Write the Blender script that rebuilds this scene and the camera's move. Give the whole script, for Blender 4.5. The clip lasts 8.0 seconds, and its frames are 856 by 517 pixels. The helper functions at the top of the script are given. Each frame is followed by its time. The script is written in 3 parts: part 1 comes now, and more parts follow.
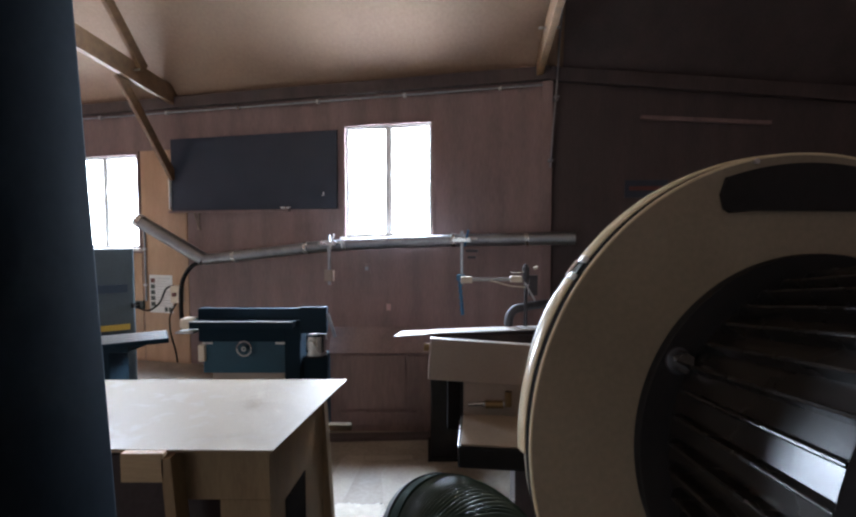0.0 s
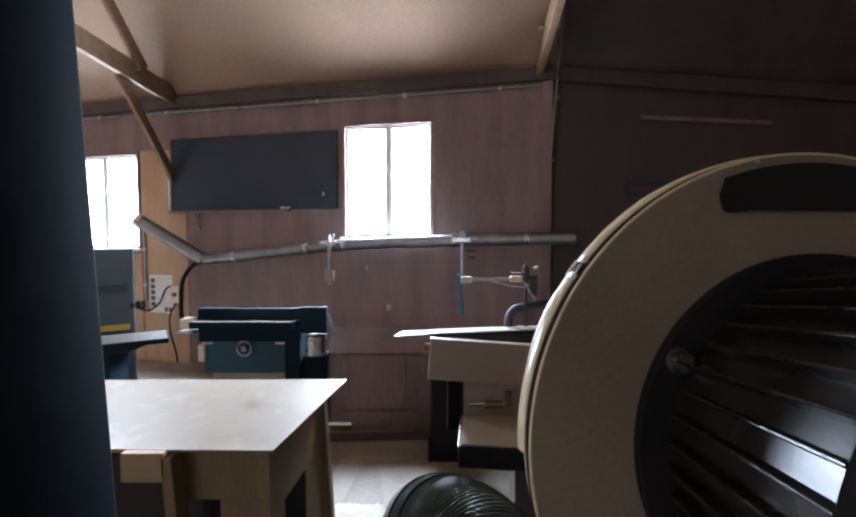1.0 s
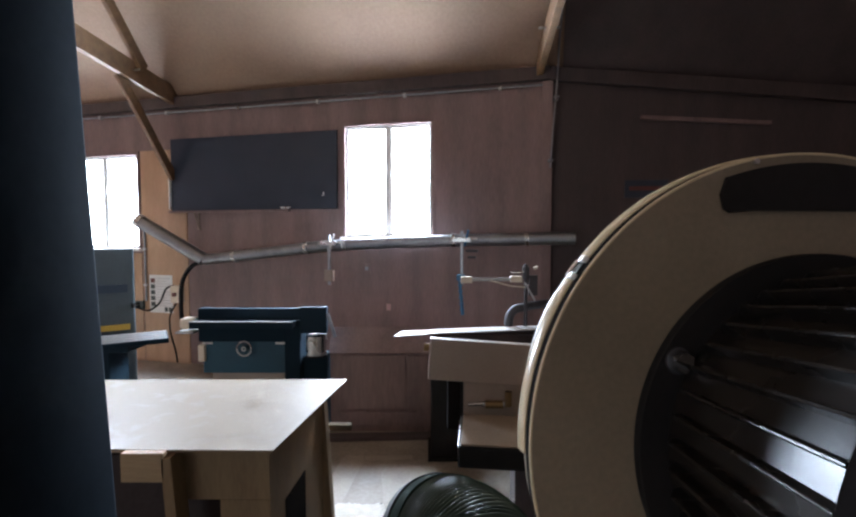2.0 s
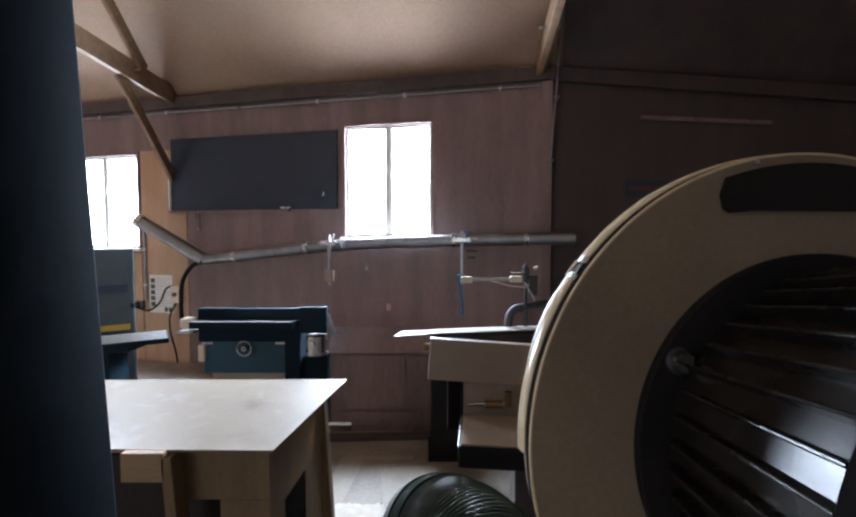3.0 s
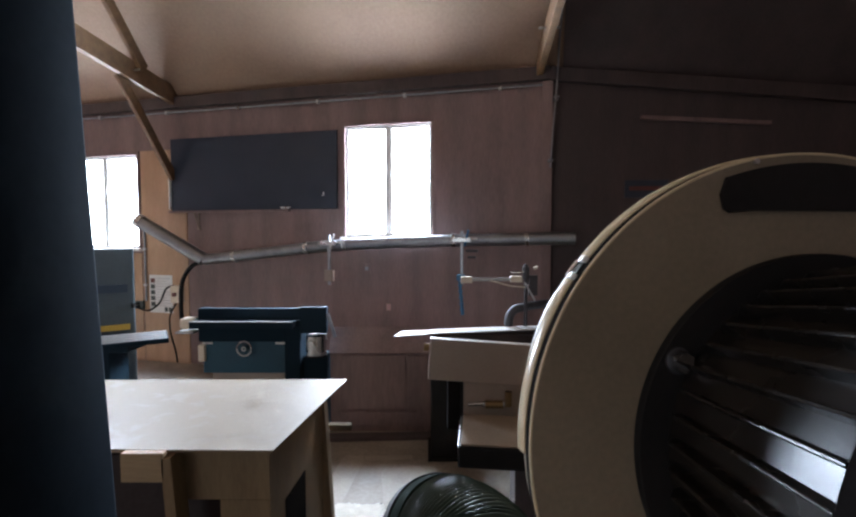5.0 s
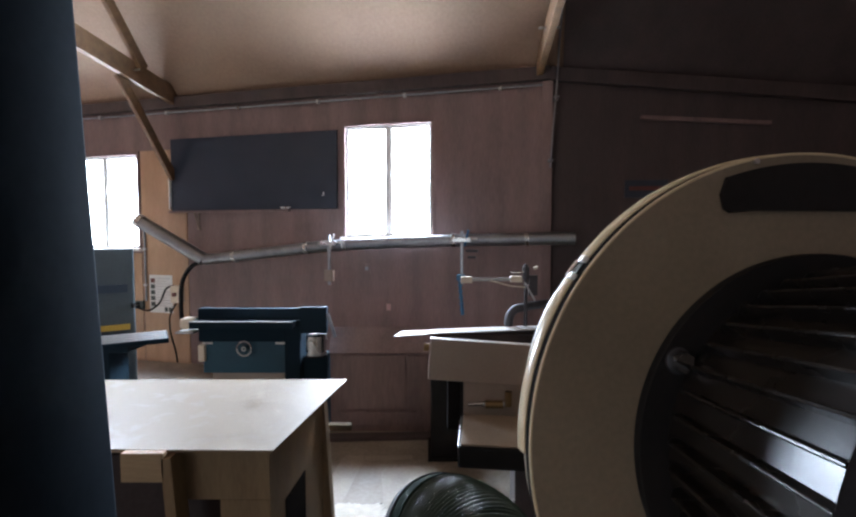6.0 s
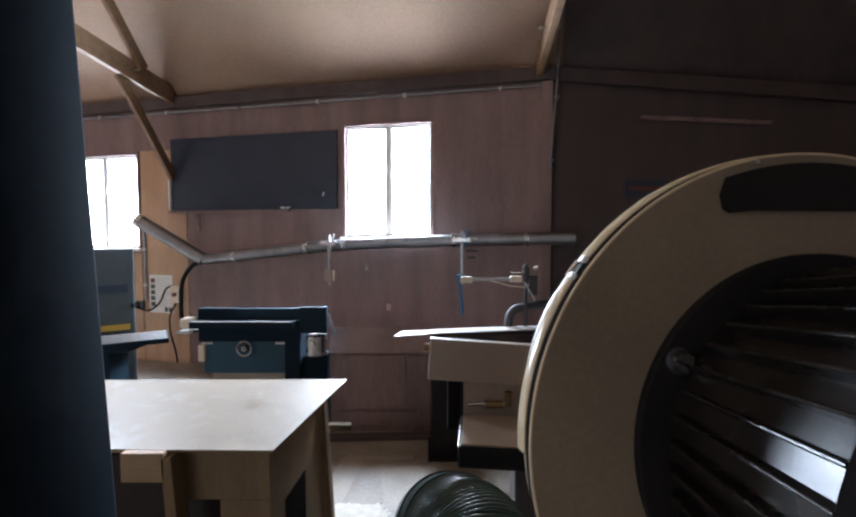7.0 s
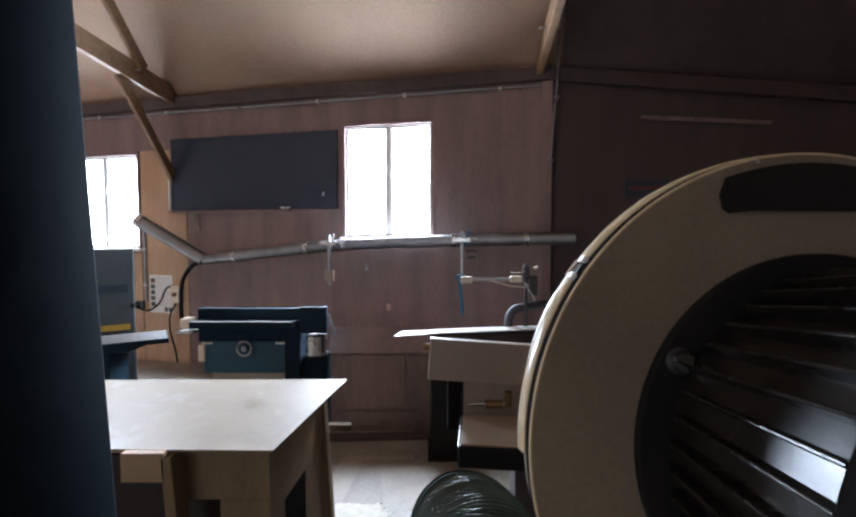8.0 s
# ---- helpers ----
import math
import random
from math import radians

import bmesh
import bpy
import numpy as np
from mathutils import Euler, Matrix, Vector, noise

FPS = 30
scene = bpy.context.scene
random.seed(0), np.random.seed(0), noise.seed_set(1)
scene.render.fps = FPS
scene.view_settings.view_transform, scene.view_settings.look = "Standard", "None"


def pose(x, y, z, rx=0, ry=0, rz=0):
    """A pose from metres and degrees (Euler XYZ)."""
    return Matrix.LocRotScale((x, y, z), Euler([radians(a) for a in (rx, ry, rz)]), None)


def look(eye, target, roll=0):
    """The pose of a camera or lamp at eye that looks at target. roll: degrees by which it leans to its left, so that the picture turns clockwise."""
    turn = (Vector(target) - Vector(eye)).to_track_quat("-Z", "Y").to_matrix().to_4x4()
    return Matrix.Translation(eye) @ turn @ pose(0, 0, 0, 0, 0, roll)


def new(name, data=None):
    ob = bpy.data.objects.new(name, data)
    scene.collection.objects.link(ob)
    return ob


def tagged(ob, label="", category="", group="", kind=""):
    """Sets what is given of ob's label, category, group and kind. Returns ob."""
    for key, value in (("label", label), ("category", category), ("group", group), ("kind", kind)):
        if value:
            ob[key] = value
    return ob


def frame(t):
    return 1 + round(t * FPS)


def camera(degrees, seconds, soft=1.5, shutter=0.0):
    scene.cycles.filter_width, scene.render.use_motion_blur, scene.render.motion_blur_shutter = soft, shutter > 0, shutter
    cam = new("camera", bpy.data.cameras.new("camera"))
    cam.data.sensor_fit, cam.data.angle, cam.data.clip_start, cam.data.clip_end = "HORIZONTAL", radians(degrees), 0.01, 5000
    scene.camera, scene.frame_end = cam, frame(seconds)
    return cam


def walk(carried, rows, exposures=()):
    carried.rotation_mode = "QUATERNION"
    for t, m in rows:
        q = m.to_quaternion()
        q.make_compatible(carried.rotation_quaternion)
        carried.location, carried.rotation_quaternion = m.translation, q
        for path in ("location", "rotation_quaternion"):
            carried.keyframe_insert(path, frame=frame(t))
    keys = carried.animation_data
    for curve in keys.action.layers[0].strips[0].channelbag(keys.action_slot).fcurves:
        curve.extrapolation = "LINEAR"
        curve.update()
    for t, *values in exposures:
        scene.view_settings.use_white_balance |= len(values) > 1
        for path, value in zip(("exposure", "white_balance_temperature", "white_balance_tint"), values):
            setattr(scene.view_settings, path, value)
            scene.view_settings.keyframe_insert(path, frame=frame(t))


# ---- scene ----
cam = camera(84.7, 8.0, soft=2.4)
EYE = pose(0, 0, 1.6, 87, 0, 0)
walk(cam, [(0.0, EYE), (8.0, EYE)],
     exposures=[(0.0, 0.91, 5600, 10), (0.6, 1.03, 5600, 10), (1.5, 1.12, 5600, 10), (3.0, 1.01, 5600, 10), (4.5, 0.91, 5600, 10), (6.0, 1.05, 5600, 10), (8.0, 1.05, 5600, 10)])

# ---- light ----
world = bpy.data.worlds.new("sky")
scene.world = world
world.use_nodes = True
wn = world.node_tree.nodes
sky = wn.new("ShaderNodeTexSky")
sky.sky_type = "NISHITA"
sky.sun_disc = False
sky.sun_elevation, sky.sun_rotation = radians(38), radians(20)
wn["Background"].inputs["Strength"].default_value = 0.12
world.node_tree.links.new(sky.outputs["Color"], wn["Background"].inputs["Color"])

sun = new("sun", bpy.data.lights.new("sun", "SUN"))
sun.data.energy, sun.data.angle, sun.data.color = 1.2, radians(12), (1.0, 0.95, 0.88)
sun.matrix_basis = look((2, 6, 6), (0, 0, 0))

# The room has its own frame: x along the window wall, y out through it.
ROOM = pose(1.2, 4.7, 0, 0, 0, -14)
EAVE = 3.24
WIN_A = (-2.17, -1.20, 1.57, 2.77)   # window over the duct: x0, x1, z0, z1
WIN_B = (-7.6, -4.97, 1.42, 2.58)   # window behind the band saw
REAR_R = 9.6


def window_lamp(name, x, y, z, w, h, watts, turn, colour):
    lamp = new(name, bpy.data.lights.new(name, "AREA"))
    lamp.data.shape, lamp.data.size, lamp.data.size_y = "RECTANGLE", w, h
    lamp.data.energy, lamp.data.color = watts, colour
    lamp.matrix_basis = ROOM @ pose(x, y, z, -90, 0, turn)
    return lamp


COOL = (0.90, 0.95, 1.0)
window_lamp("window_daylight", -1.685, 0.21, 2.17, 0.96, 1.19, 260, 0, COOL)
window_lamp("window_daylight", -6.285, 0.21, 2.0, 2.6, 1.15, 470, 0, COOL)
# Added fill from behind the eye; the opening it stands in is made up.
window_lamp("rear_fill", -3.2, -REAR_R - 0.12, 1.25, 2.4, 2.4, 13, 180, (1.0, 0.95, 0.88))


# ---- materials ----
def mat(name, c1, c2=None, rough=0.6, metal=0.0, scale=6.0, fine=60.0, bump=0.15, stretch=(1, 1, 1), spread=0.12, coat=0.0, vary=0.0, spec=0.5, smears=0.0):
    """Two-scale noise between two colours, with gloss and relief that follow the grain."""
    m = bpy.data.materials.new(name)
    m.use_nodes = True
    n, l = m.node_tree.nodes, m.node_tree.links
    b = n["Principled BSDF"]
    c2 = c2 or tuple(v * 0.75 for v in c1)
    co = n.new("ShaderNodeTexCoord")
    mp = n.new("ShaderNodeMapping")
    mp.inputs["Scale"].default_value = stretch
    l.new(co.outputs["Object"], mp.inputs["Vector"])
    big, small = n.new("ShaderNodeTexNoise"), n.new("ShaderNodeTexNoise")
    for t, s, d in ((big, scale, 5), (small, fine, 3)):
        t.inputs["Scale"].default_value, t.inputs["Detail"].default_value = s, d
        l.new(mp.outputs["Vector"], t.inputs["Vector"])
    mix = n.new("ShaderNodeMath")
    mix.operation = "MULTIPLY_ADD"
    mix.inputs[1].default_value = 0.35
    l.new(small.outputs["Fac"], mix.inputs[0])
    half = n.new("ShaderNodeMath")
    half.operation = "MULTIPLY"
    half.inputs[1].default_value = 0.65
    l.new(big.outputs["Fac"], half.inputs[0])
    l.new(half.outputs[0], mix.inputs[2])
    ramp = n.new("ShaderNodeValToRGB")
    ramp.color_ramp.elements[0].position, ramp.color_ramp.elements[1].position = 0.34, 0.66
    ramp.color_ramp.elements[0].color, ramp.color_ramp.elements[1].color = (*c2, 1), (*c1, 1)
    l.new(mix.outputs[0], ramp.inputs["Fac"])
    colour = ramp.outputs["Color"]
    if vary:
        info = n.new("ShaderNodeObjectInfo")
        mr = n.new("ShaderNodeMapRange")
        mr.inputs["To Min"].default_value, mr.inputs["To Max"].default_value = 1 - vary, 1 + vary
        l.new(info.outputs["Random"], mr.inputs["Value"])
        hsv = n.new("ShaderNodeHueSaturation")
        l.new(mr.outputs["Result"], hsv.inputs["Value"])
        l.new(colour, hsv.inputs["Color"])
        colour = hsv.outputs["Color"]
    l.new(colour, b.inputs["Base Color"])
    rr = n.new("ShaderNodeMapRange")
    rr.inputs["To Min"].default_value, rr.inputs["To Max"].default_value = max(0.03, rough - spread), min(1, rough + spread)
    l.new(big.outputs["Fac"], rr.inputs["Value"])
    gloss = rr.outputs["Result"]
    if smears:
        worn = n.new("ShaderNodeTexNoise")
        worn.inputs["Scale"].default_value, worn.inputs["Detail"].default_value, worn.inputs["Distortion"].default_value = smears, 6, 0.8
        l.new(mp.outputs["Vector"], worn.inputs["Vector"])
        cut = n.new("ShaderNodeMapRange")
        cut.inputs["From Min"].default_value, cut.inputs["From Max"].default_value = 0.53, 0.62
        cut.inputs["To Min"].default_value, cut.inputs["To Max"].default_value = 1.0, 0.72
        l.new(worn.outputs["Fac"], cut.inputs["Value"])
        by = n.new("ShaderNodeMath")
        by.operation = "MULTIPLY"
        l.new(gloss, by.inputs[0])
        l.new(cut.outputs["Result"], by.inputs[1])
        gloss = by.outputs[0]
    l.new(gloss, b.inputs["Roughness"])
    b.inputs["Metallic"].default_value = metal
    b.inputs["Specular IOR Level"].default_value = spec
    b.inputs["Coat Weight"].default_value = coat
    b.inputs["Coat Roughness"].default_value = 0.15
    if bump:
        bp = n.new("ShaderNodeBump")
        bp.inputs["Strength"].default_value, bp.inputs["Distance"].default_value = bump, 0.004
        l.new(mix.outputs[0], bp.inputs["Height"])
        l.new(bp.outputs["Normal"], b.inputs["Normal"])
    return m


BROWN_WALL = mat("brown_boarding", (0.29, 0.203, 0.187), (0.17, 0.118, 0.109), 0.6, scale=1.6, fine=22, stretch=(3, 3, 0.5), bump=0.25)
PLY = mat("plywood", (0.52, 0.345, 0.215), (0.40, 0.25, 0.145), 0.55, scale=2.5, fine=40, stretch=(3, 3, 0.4))
CEIL = mat("ceiling_board", (0.335, 0.226, 0.150), (0.245, 0.163, 0.107), 0.75, scale=1.2, fine=30)
TIMBER = mat("roof_timber", (0.22, 0.125, 0.058), (0.13, 0.072, 0.034), 0.7, scale=5, fine=50, stretch=(0.3, 3, 3))
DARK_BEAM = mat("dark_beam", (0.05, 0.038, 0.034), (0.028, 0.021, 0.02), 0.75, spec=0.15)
# Darker copy of brown_boarding: the end bay's shade is put into the colour.
DARK_WALL = mat("darkened_boarding", (0.095, 0.072, 0.068), (0.058, 0.045, 0.043), 0.7, scale=1.6, fine=22, stretch=(3, 3, 0.5), bump=0.25)
CONCRETE = mat("worn_concrete", (0.36, 0.315, 0.25), (0.18, 0.156, 0.125), 0.6, scale=2.2, fine=35, bump=0.35, spread=0.2, smears=3.0)
CONC_LIGHT = mat("pale_floor_patch", (0.42, 0.37, 0.30), (0.27, 0.235, 0.19), 0.65, scale=4, fine=45, bump=0.3)
NAVY = mat("dark_blue_enamel", (0.017, 0.027, 0.039), (0.011, 0.018, 0.027), 0.85, scale=3, fine=90, bump=0.05, spec=0.03)
BLUE = mat("blue_machine_enamel", (0.024, 0.082, 0.122), (0.016, 0.056, 0.088), 0.5, scale=4, fine=80, bump=0.05, spec=0.35)
DKBLUE = mat("dark_blue_cast_iron", (0.012, 0.026, 0.040), (0.008, 0.018, 0.028), 0.75, scale=4, fine=80, bump=0.08, spec=0.1)
GREY_GREEN = mat("grey_green_enamel", (0.072, 0.090, 0.098), (0.050, 0.064, 0.071), 0.5, scale=3, fine=60, bump=0.05)
BEIGE_SANDER = mat("beige_pink_enamel", (0.36, 0.285, 0.225), (0.28, 0.22, 0.175), 0.45, scale=4, fine=120, bump=0.06)
BEIGE = mat("beige_hammered_enamel", (0.232, 0.191, 0.130), (0.163, 0.134, 0.090), 0.42, scale=5, fine=160, bump=0.12, spread=0.08, smears=7.0)
BEIGE_MATT = mat("worn_beige_table", (0.38, 0.305, 0.225), (0.28, 0.222, 0.162), 0.8, scale=6, fine=120, bump=0.1, spec=0.12)
# Lit copy of the housing paint: window light put into a paler colour.
BEIGE_RIM = mat("lit_beige_enamel", (0.66, 0.56, 0.36), (0.52, 0.44, 0.28), 0.16, scale=8, fine=120, bump=0.05, coat=0.7)
BLACK_GLOSS = mat("black_gloss_paint", (0.012, 0.012, 0.012), (0.022, 0.018, 0.014), 0.27, scale=10, fine=120, bump=0.03, coat=0.05, spread=0.05, spec=0.32)
BLACK = mat("black_rubber", (0.010, 0.010, 0.010), (0.016, 0.0155, 0.015), 0.6, scale=12, fine=90, bump=0.1, spec=0.2)
HOSE = mat("green_black_hose", (0.030, 0.050, 0.034), (0.018, 0.031, 0.021), 0.32, scale=12, fine=120, bump=0.05, spec=0.5)
CUFF = mat("green_rubber_cuff", (0.011, 0.018, 0.012), (0.007, 0.011, 0.008), 0.95, scale=14, fine=180, bump=0.2, spec=0.02)
STEEL = mat("bright_steel", (0.62, 0.62, 0.62), (0.48, 0.48, 0.48), 0.28, 1.0, scale=8, fine=120, bump=0.04)
GALV = mat("galvanised_duct", (0.36, 0.375, 0.395), (0.23, 0.24, 0.255), 0.38, 0.95, scale=7, fine=60, bump=0.08)
IRON = mat("ground_cast_iron", (0.42, 0.42, 0.42), (0.30, 0.30, 0.30), 0.45, 0.5, scale=6, fine=100, bump=0.05)
PLANED = mat("planed_iron", (0.50, 0.50, 0.48), (0.38, 0.38, 0.37), 0.5, 0.2, scale=6, fine=100, bump=0.05)
BRASS = mat("brass", (0.38, 0.27, 0.13), (0.24, 0.16, 0.08), 0.5, 1.0, scale=20, fine=90)
TABLE_TOP = mat("pale_laminate_top", (0.285, 0.237, 0.172), (0.258, 0.213, 0.155), 0.55, scale=3, fine=50, bump=0.06, spread=0.12, spec=0.25, smears=9.0)
DRAWER = mat("pale_drawer_wood", (0.36, 0.255, 0.145), (0.27, 0.185, 0.10), 0.7, scale=3, fine=45, stretch=(0.5, 3, 3), spec=0.2)
OFFCUT = mat("dull_offcut_wood", (0.10, 0.08, 0.055), (0.07, 0.055, 0.038), 0.95, scale=5, fine=60, spec=0.02)
# Near-black without sheen: painted shade in recess and groove; also cowl and block.
MATT_BLACK = mat("matt_black", (0.014, 0.012, 0.011), (0.009, 0.008, 0.008), 0.95, spec=0.02)
BENCH = mat("bench_plywood", (0.205, 0.138, 0.070), (0.135, 0.088, 0.045), 0.65, scale=3, fine=45, stretch=(3, 3, 0.5), spec=0.25)
CREAM = mat("cream_plastic", (0.72, 0.64, 0.50), (0.62, 0.54, 0.42), 0.5)
WHITE = mat("white_paint", (0.80, 0.79, 0.76), (0.70, 0.69, 0.66), 0.5, scale=5, fine=60, bump=0.08)
PAPER = mat("white_paper", (0.78, 0.78, 0.76), (0.70, 0.70, 0.68), 0.8, bump=0.05)
INK = mat("dark_print", (0.06, 0.07, 0.07), (0.10, 0.12, 0.11), 0.8, bump=0)
DULL_RED = mat("dull_red_print", (0.16, 0.055, 0.045), (0.11, 0.04, 0.035), 0.7, bump=0)
YELLOW = mat("yellow_paint", (0.55, 0.36, 0.05), (0.42, 0.27, 0.04), 0.5)
SCREEN = mat("dark_board", (0.020, 0.033, 0.056), (0.028, 0.042, 0.066), 0.35, scale=3, fine=60, bump=0.03)
SHEET = mat("pale_sheet_board", (0.52, 0.50, 0.47), (0.42, 0.405, 0.38), 0.4, scale=4, fine=60, bump=0.05)
SAWDUST = mat("pale_sawdust", (0.62, 0.58, 0.50), (0.48, 0.445, 0.38), 0.9, scale=20, fine=150, bump=0.6)
GUNMETAL = mat("dull_gunmetal", (0.10, 0.10, 0.105), (0.06, 0.06, 0.065), 0.5, 0.6, scale=10, fine=100, bump=0.05)
PINK = mat("faded_pink_sticker", (0.62, 0.40, 0.37), (0.52, 0.33, 0.30), 0.7, bump=0)
CYAN = mat("blue_plastic", (0.05, 0.20, 0.38), (0.04, 0.15, 0.30), 0.4, bump=0)

GLASS = bpy.data.materials.new("window_glass")
GLASS.use_nodes = True
gb = GLASS.node_tree.nodes["Principled BSDF"]
gb.inputs["Transmission Weight"].default_value, gb.inputs["Roughness"].default_value, gb.inputs["IOR"].default_value = 1.0, 0.02, 1.45

OUTSIDE = bpy.data.materials.new("bright_overcast_distance")
OUTSIDE.use_nodes = True
ob_ = OUTSIDE.node_tree.nodes["Principled BSDF"]
ob_.inputs["Emission Color"].default_value, ob_.inputs["Emission Strength"].default_value = (0.95, 0.97, 1, 1), 3.0


# ---- mesh helpers ----
def box_into(bm, x0, x1, y0, y1, z0, z1, bevel=0.0, m=None):
    t = Matrix.LocRotScale(((x0 + x1) / 2, (y0 + y1) / 2, (z0 + z1) / 2), None, (x1 - x0, y1 - y0, z1 - z0))
    made = bmesh.ops.create_cube(bm, size=1, matrix=(m @ t) if m else t)
    if bevel:
        edges = list({e for v in made["verts"] for e in v.link_edges})
        bmesh.ops.bevel(bm, geom=edges, offset=bevel, segments=2, affect="EDGES", profile=0.6)
    return bm


def box(x0, x1, y0, y1, z0, z1, bevel=0.0, m=None):
    return box_into(bmesh.new(), x0, x1, y0, y1, z0, z1, bevel, m)


def rod_into(bm, a, b, r, r2=None, seg=20):
    a, b = Vector(a), Vector(b)
    q = (b - a).to_track_quat("Z", "Y").to_matrix().to_4x4()
    bmesh.ops.create_cone(bm, cap_ends=True, segments=seg, radius1=r, radius2=r if r2 is None else r2, depth=(b - a).length,
                          matrix=Matrix.Translation((a + b) / 2) @ q)
    return bm


def rod(a, b, r, r2=None, seg=20):
    return rod_into(bmesh.new(), a, b, r, r2, seg)


def lathe(profile, seg=72, closed=False):
    """Turns (radius, y) pairs about the y axis."""
    bm = bmesh.new()
    rings = []
    for r, y in profile:
        rings.append([bm.verts.new((r * math.cos(2 * math.pi * k / seg), y, r * math.sin(2 * math.pi * k / seg))) for k in range(seg)])
    pairs = list(zip(rings, rings[1:])) + ([(rings[-1], rings[0])] if closed else [])
    for a, b in pairs:
        for k in range(seg):
            bm.faces.new((a[k], a[(k + 1) % seg], b[(k + 1) % seg], b[k]))
    if not closed:
        for ring in (rings[0], rings[-1]):
            bm.faces.new(ring)
    bmesh.ops.recalc_face_normals(bm, faces=bm.faces)
    return bm


def smooth_path(points, steps=12):
    """A Catmull-Rom curve through the points."""
    p = [Vector(v) for v in points]
    p = [2 * p[0] - p[1], *p, 2 * p[-1] - p[-2]]
    out = []
    for i in range(1, len(p) - 2):
        for k in range(steps):
            t = k / steps
            a, b, c, d = p[i - 1:i + 3]
            out.append(0.5 * (2 * b + (c - a) * t + (2 * a - 5 * b + 4 * c - d) * t * t + (3 * b - a - 3 * c + d) * t ** 3))
    return out + [p[-2]]


def tube(points, radius, steps=12, seg=14):
    """A tube along a smooth path; radius is a number or a function of the length along it."""
    path = smooth_path(points, steps)
    bm = bmesh.new()
    rings, run, side = [], 0.0, None
    for i, c in enumerate(path):
        d = (path[min(i + 1, len(path) - 1)] - path[max(i - 1, 0)]).normalized()
        if side is None:
            side = d.orthogonal().normalized()
        side = (side - d * side.dot(d)).normalized()
        up = d.cross(side)
        if i:
            run += (c - path[i - 1]).length
        r = radius(run) if callable(radius) else radius
        rings.append([bm.verts.new(c + r * (math.cos(2 * math.pi * k / seg) * side + math.sin(2 * math.pi * k / seg) * up)) for k in range(seg)])
    for a, b in zip(rings, rings[1:]):
        for k in range(seg):
            bm.faces.new((a[k], a[(k + 1) % seg], b[(k + 1) % seg], b[k]))
    bm.faces.new(rings[0]), bm.faces.new(rings[-1])
    bmesh.ops.recalc_face_normals(bm, faces=bm.faces)
    return bm


def mesh_ob(name, bm, material, smooth=False):
    me = bpy.data.meshes.new(name)
    if smooth:
        for f in bm.faces:
            f.smooth = True
        for e in bm.edges:
            if len(e.link_faces) == 2 and e.calc_face_angle(0) > 0.6:
                e.smooth = False
    bm.to_mesh(me)
    bm.free()
    me.materials.append(material)
    return new(name, me)


def part(name, bm, material, parent, label="", smooth=False):
    ob = mesh_ob(name, bm, material, smooth)
    ob.parent = parent
    return tagged(ob, label=label)


def thing(name, m, label, category, group=""):
    ob = new(name)
    ob.empty_display_size = 0.1
    ob.matrix_basis = m
    return tagged(ob, label, category, group)


def setting(name, bm, material, m=None, label="", category=""):
    ob = mesh_ob(name, bm, material)
    if m:
        ob.matrix_basis = m
    return tagged(ob, label, category, kind="structure")


# ---- the room ----
X0, X1 = -9.2, 6.2
bm = box(-60, 60, -60, 60, -0.3, -0.02)
setting("ground", bm, CONCRETE, label="plain ground round the workshop", category="ground")
floor = setting("floor", box(X0, X1, -REAR_R, 0.6, -0.02, 0), CONCRETE, ROOM, "worn grey concrete workshop floor with scuffs", "floor")

bm = bmesh.new()
xs = [X0, WIN_B[0], WIN_B[1], WIN_A[0], WIN_A[1], 0.0]
for a, b in zip(xs, xs[1:]):
    hole = {WIN_B[0]: WIN_B, WIN_A[0]: WIN_A}.get(a)
    if hole:
        box_into(bm, a, b, 0, 0.2, 0, hole[2])
        box_into(bm, a, b, 0, 0.2, hole[3], EAVE + 0.1)
    else:
        box_into(bm, a, b, 0, 0.2, 0, EAVE + 0.1)
wall_n = setting("wall_north", bm, BROWN_WALL, ROOM, "dark reddish-brown boarded workshop wall with two windows", "wall")
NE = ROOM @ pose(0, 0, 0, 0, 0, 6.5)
setting("wall_north_east", box(0, 6.4, 0, 0.2, 0, EAVE + 0.05), DARK_WALL, NE, "dark brown workshop wall, its shade put into the colour", "wall")
setting("wall_west", box(X0 - 0.2, X0, -REAR_R, 0.3, 0, 5.5), BROWN_WALL, ROOM, "plain brown end wall", "wall")
setting("wall_east", box(X1, X1 + 0.2, -REAR_R, 0.7, 0, 5.5), BROWN_WALL, ROOM, "plain brown end wall", "wall")
# Unseen rear wall; its opening is added to seat the fill lamp.
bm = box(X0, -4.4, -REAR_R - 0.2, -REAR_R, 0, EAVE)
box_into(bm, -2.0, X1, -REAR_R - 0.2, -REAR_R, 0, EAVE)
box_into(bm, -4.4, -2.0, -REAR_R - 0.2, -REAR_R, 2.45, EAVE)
setting("wall_south", bm, BROWN_WALL, ROOM, "unseen brown wall with an added opening for fill light", "wall")

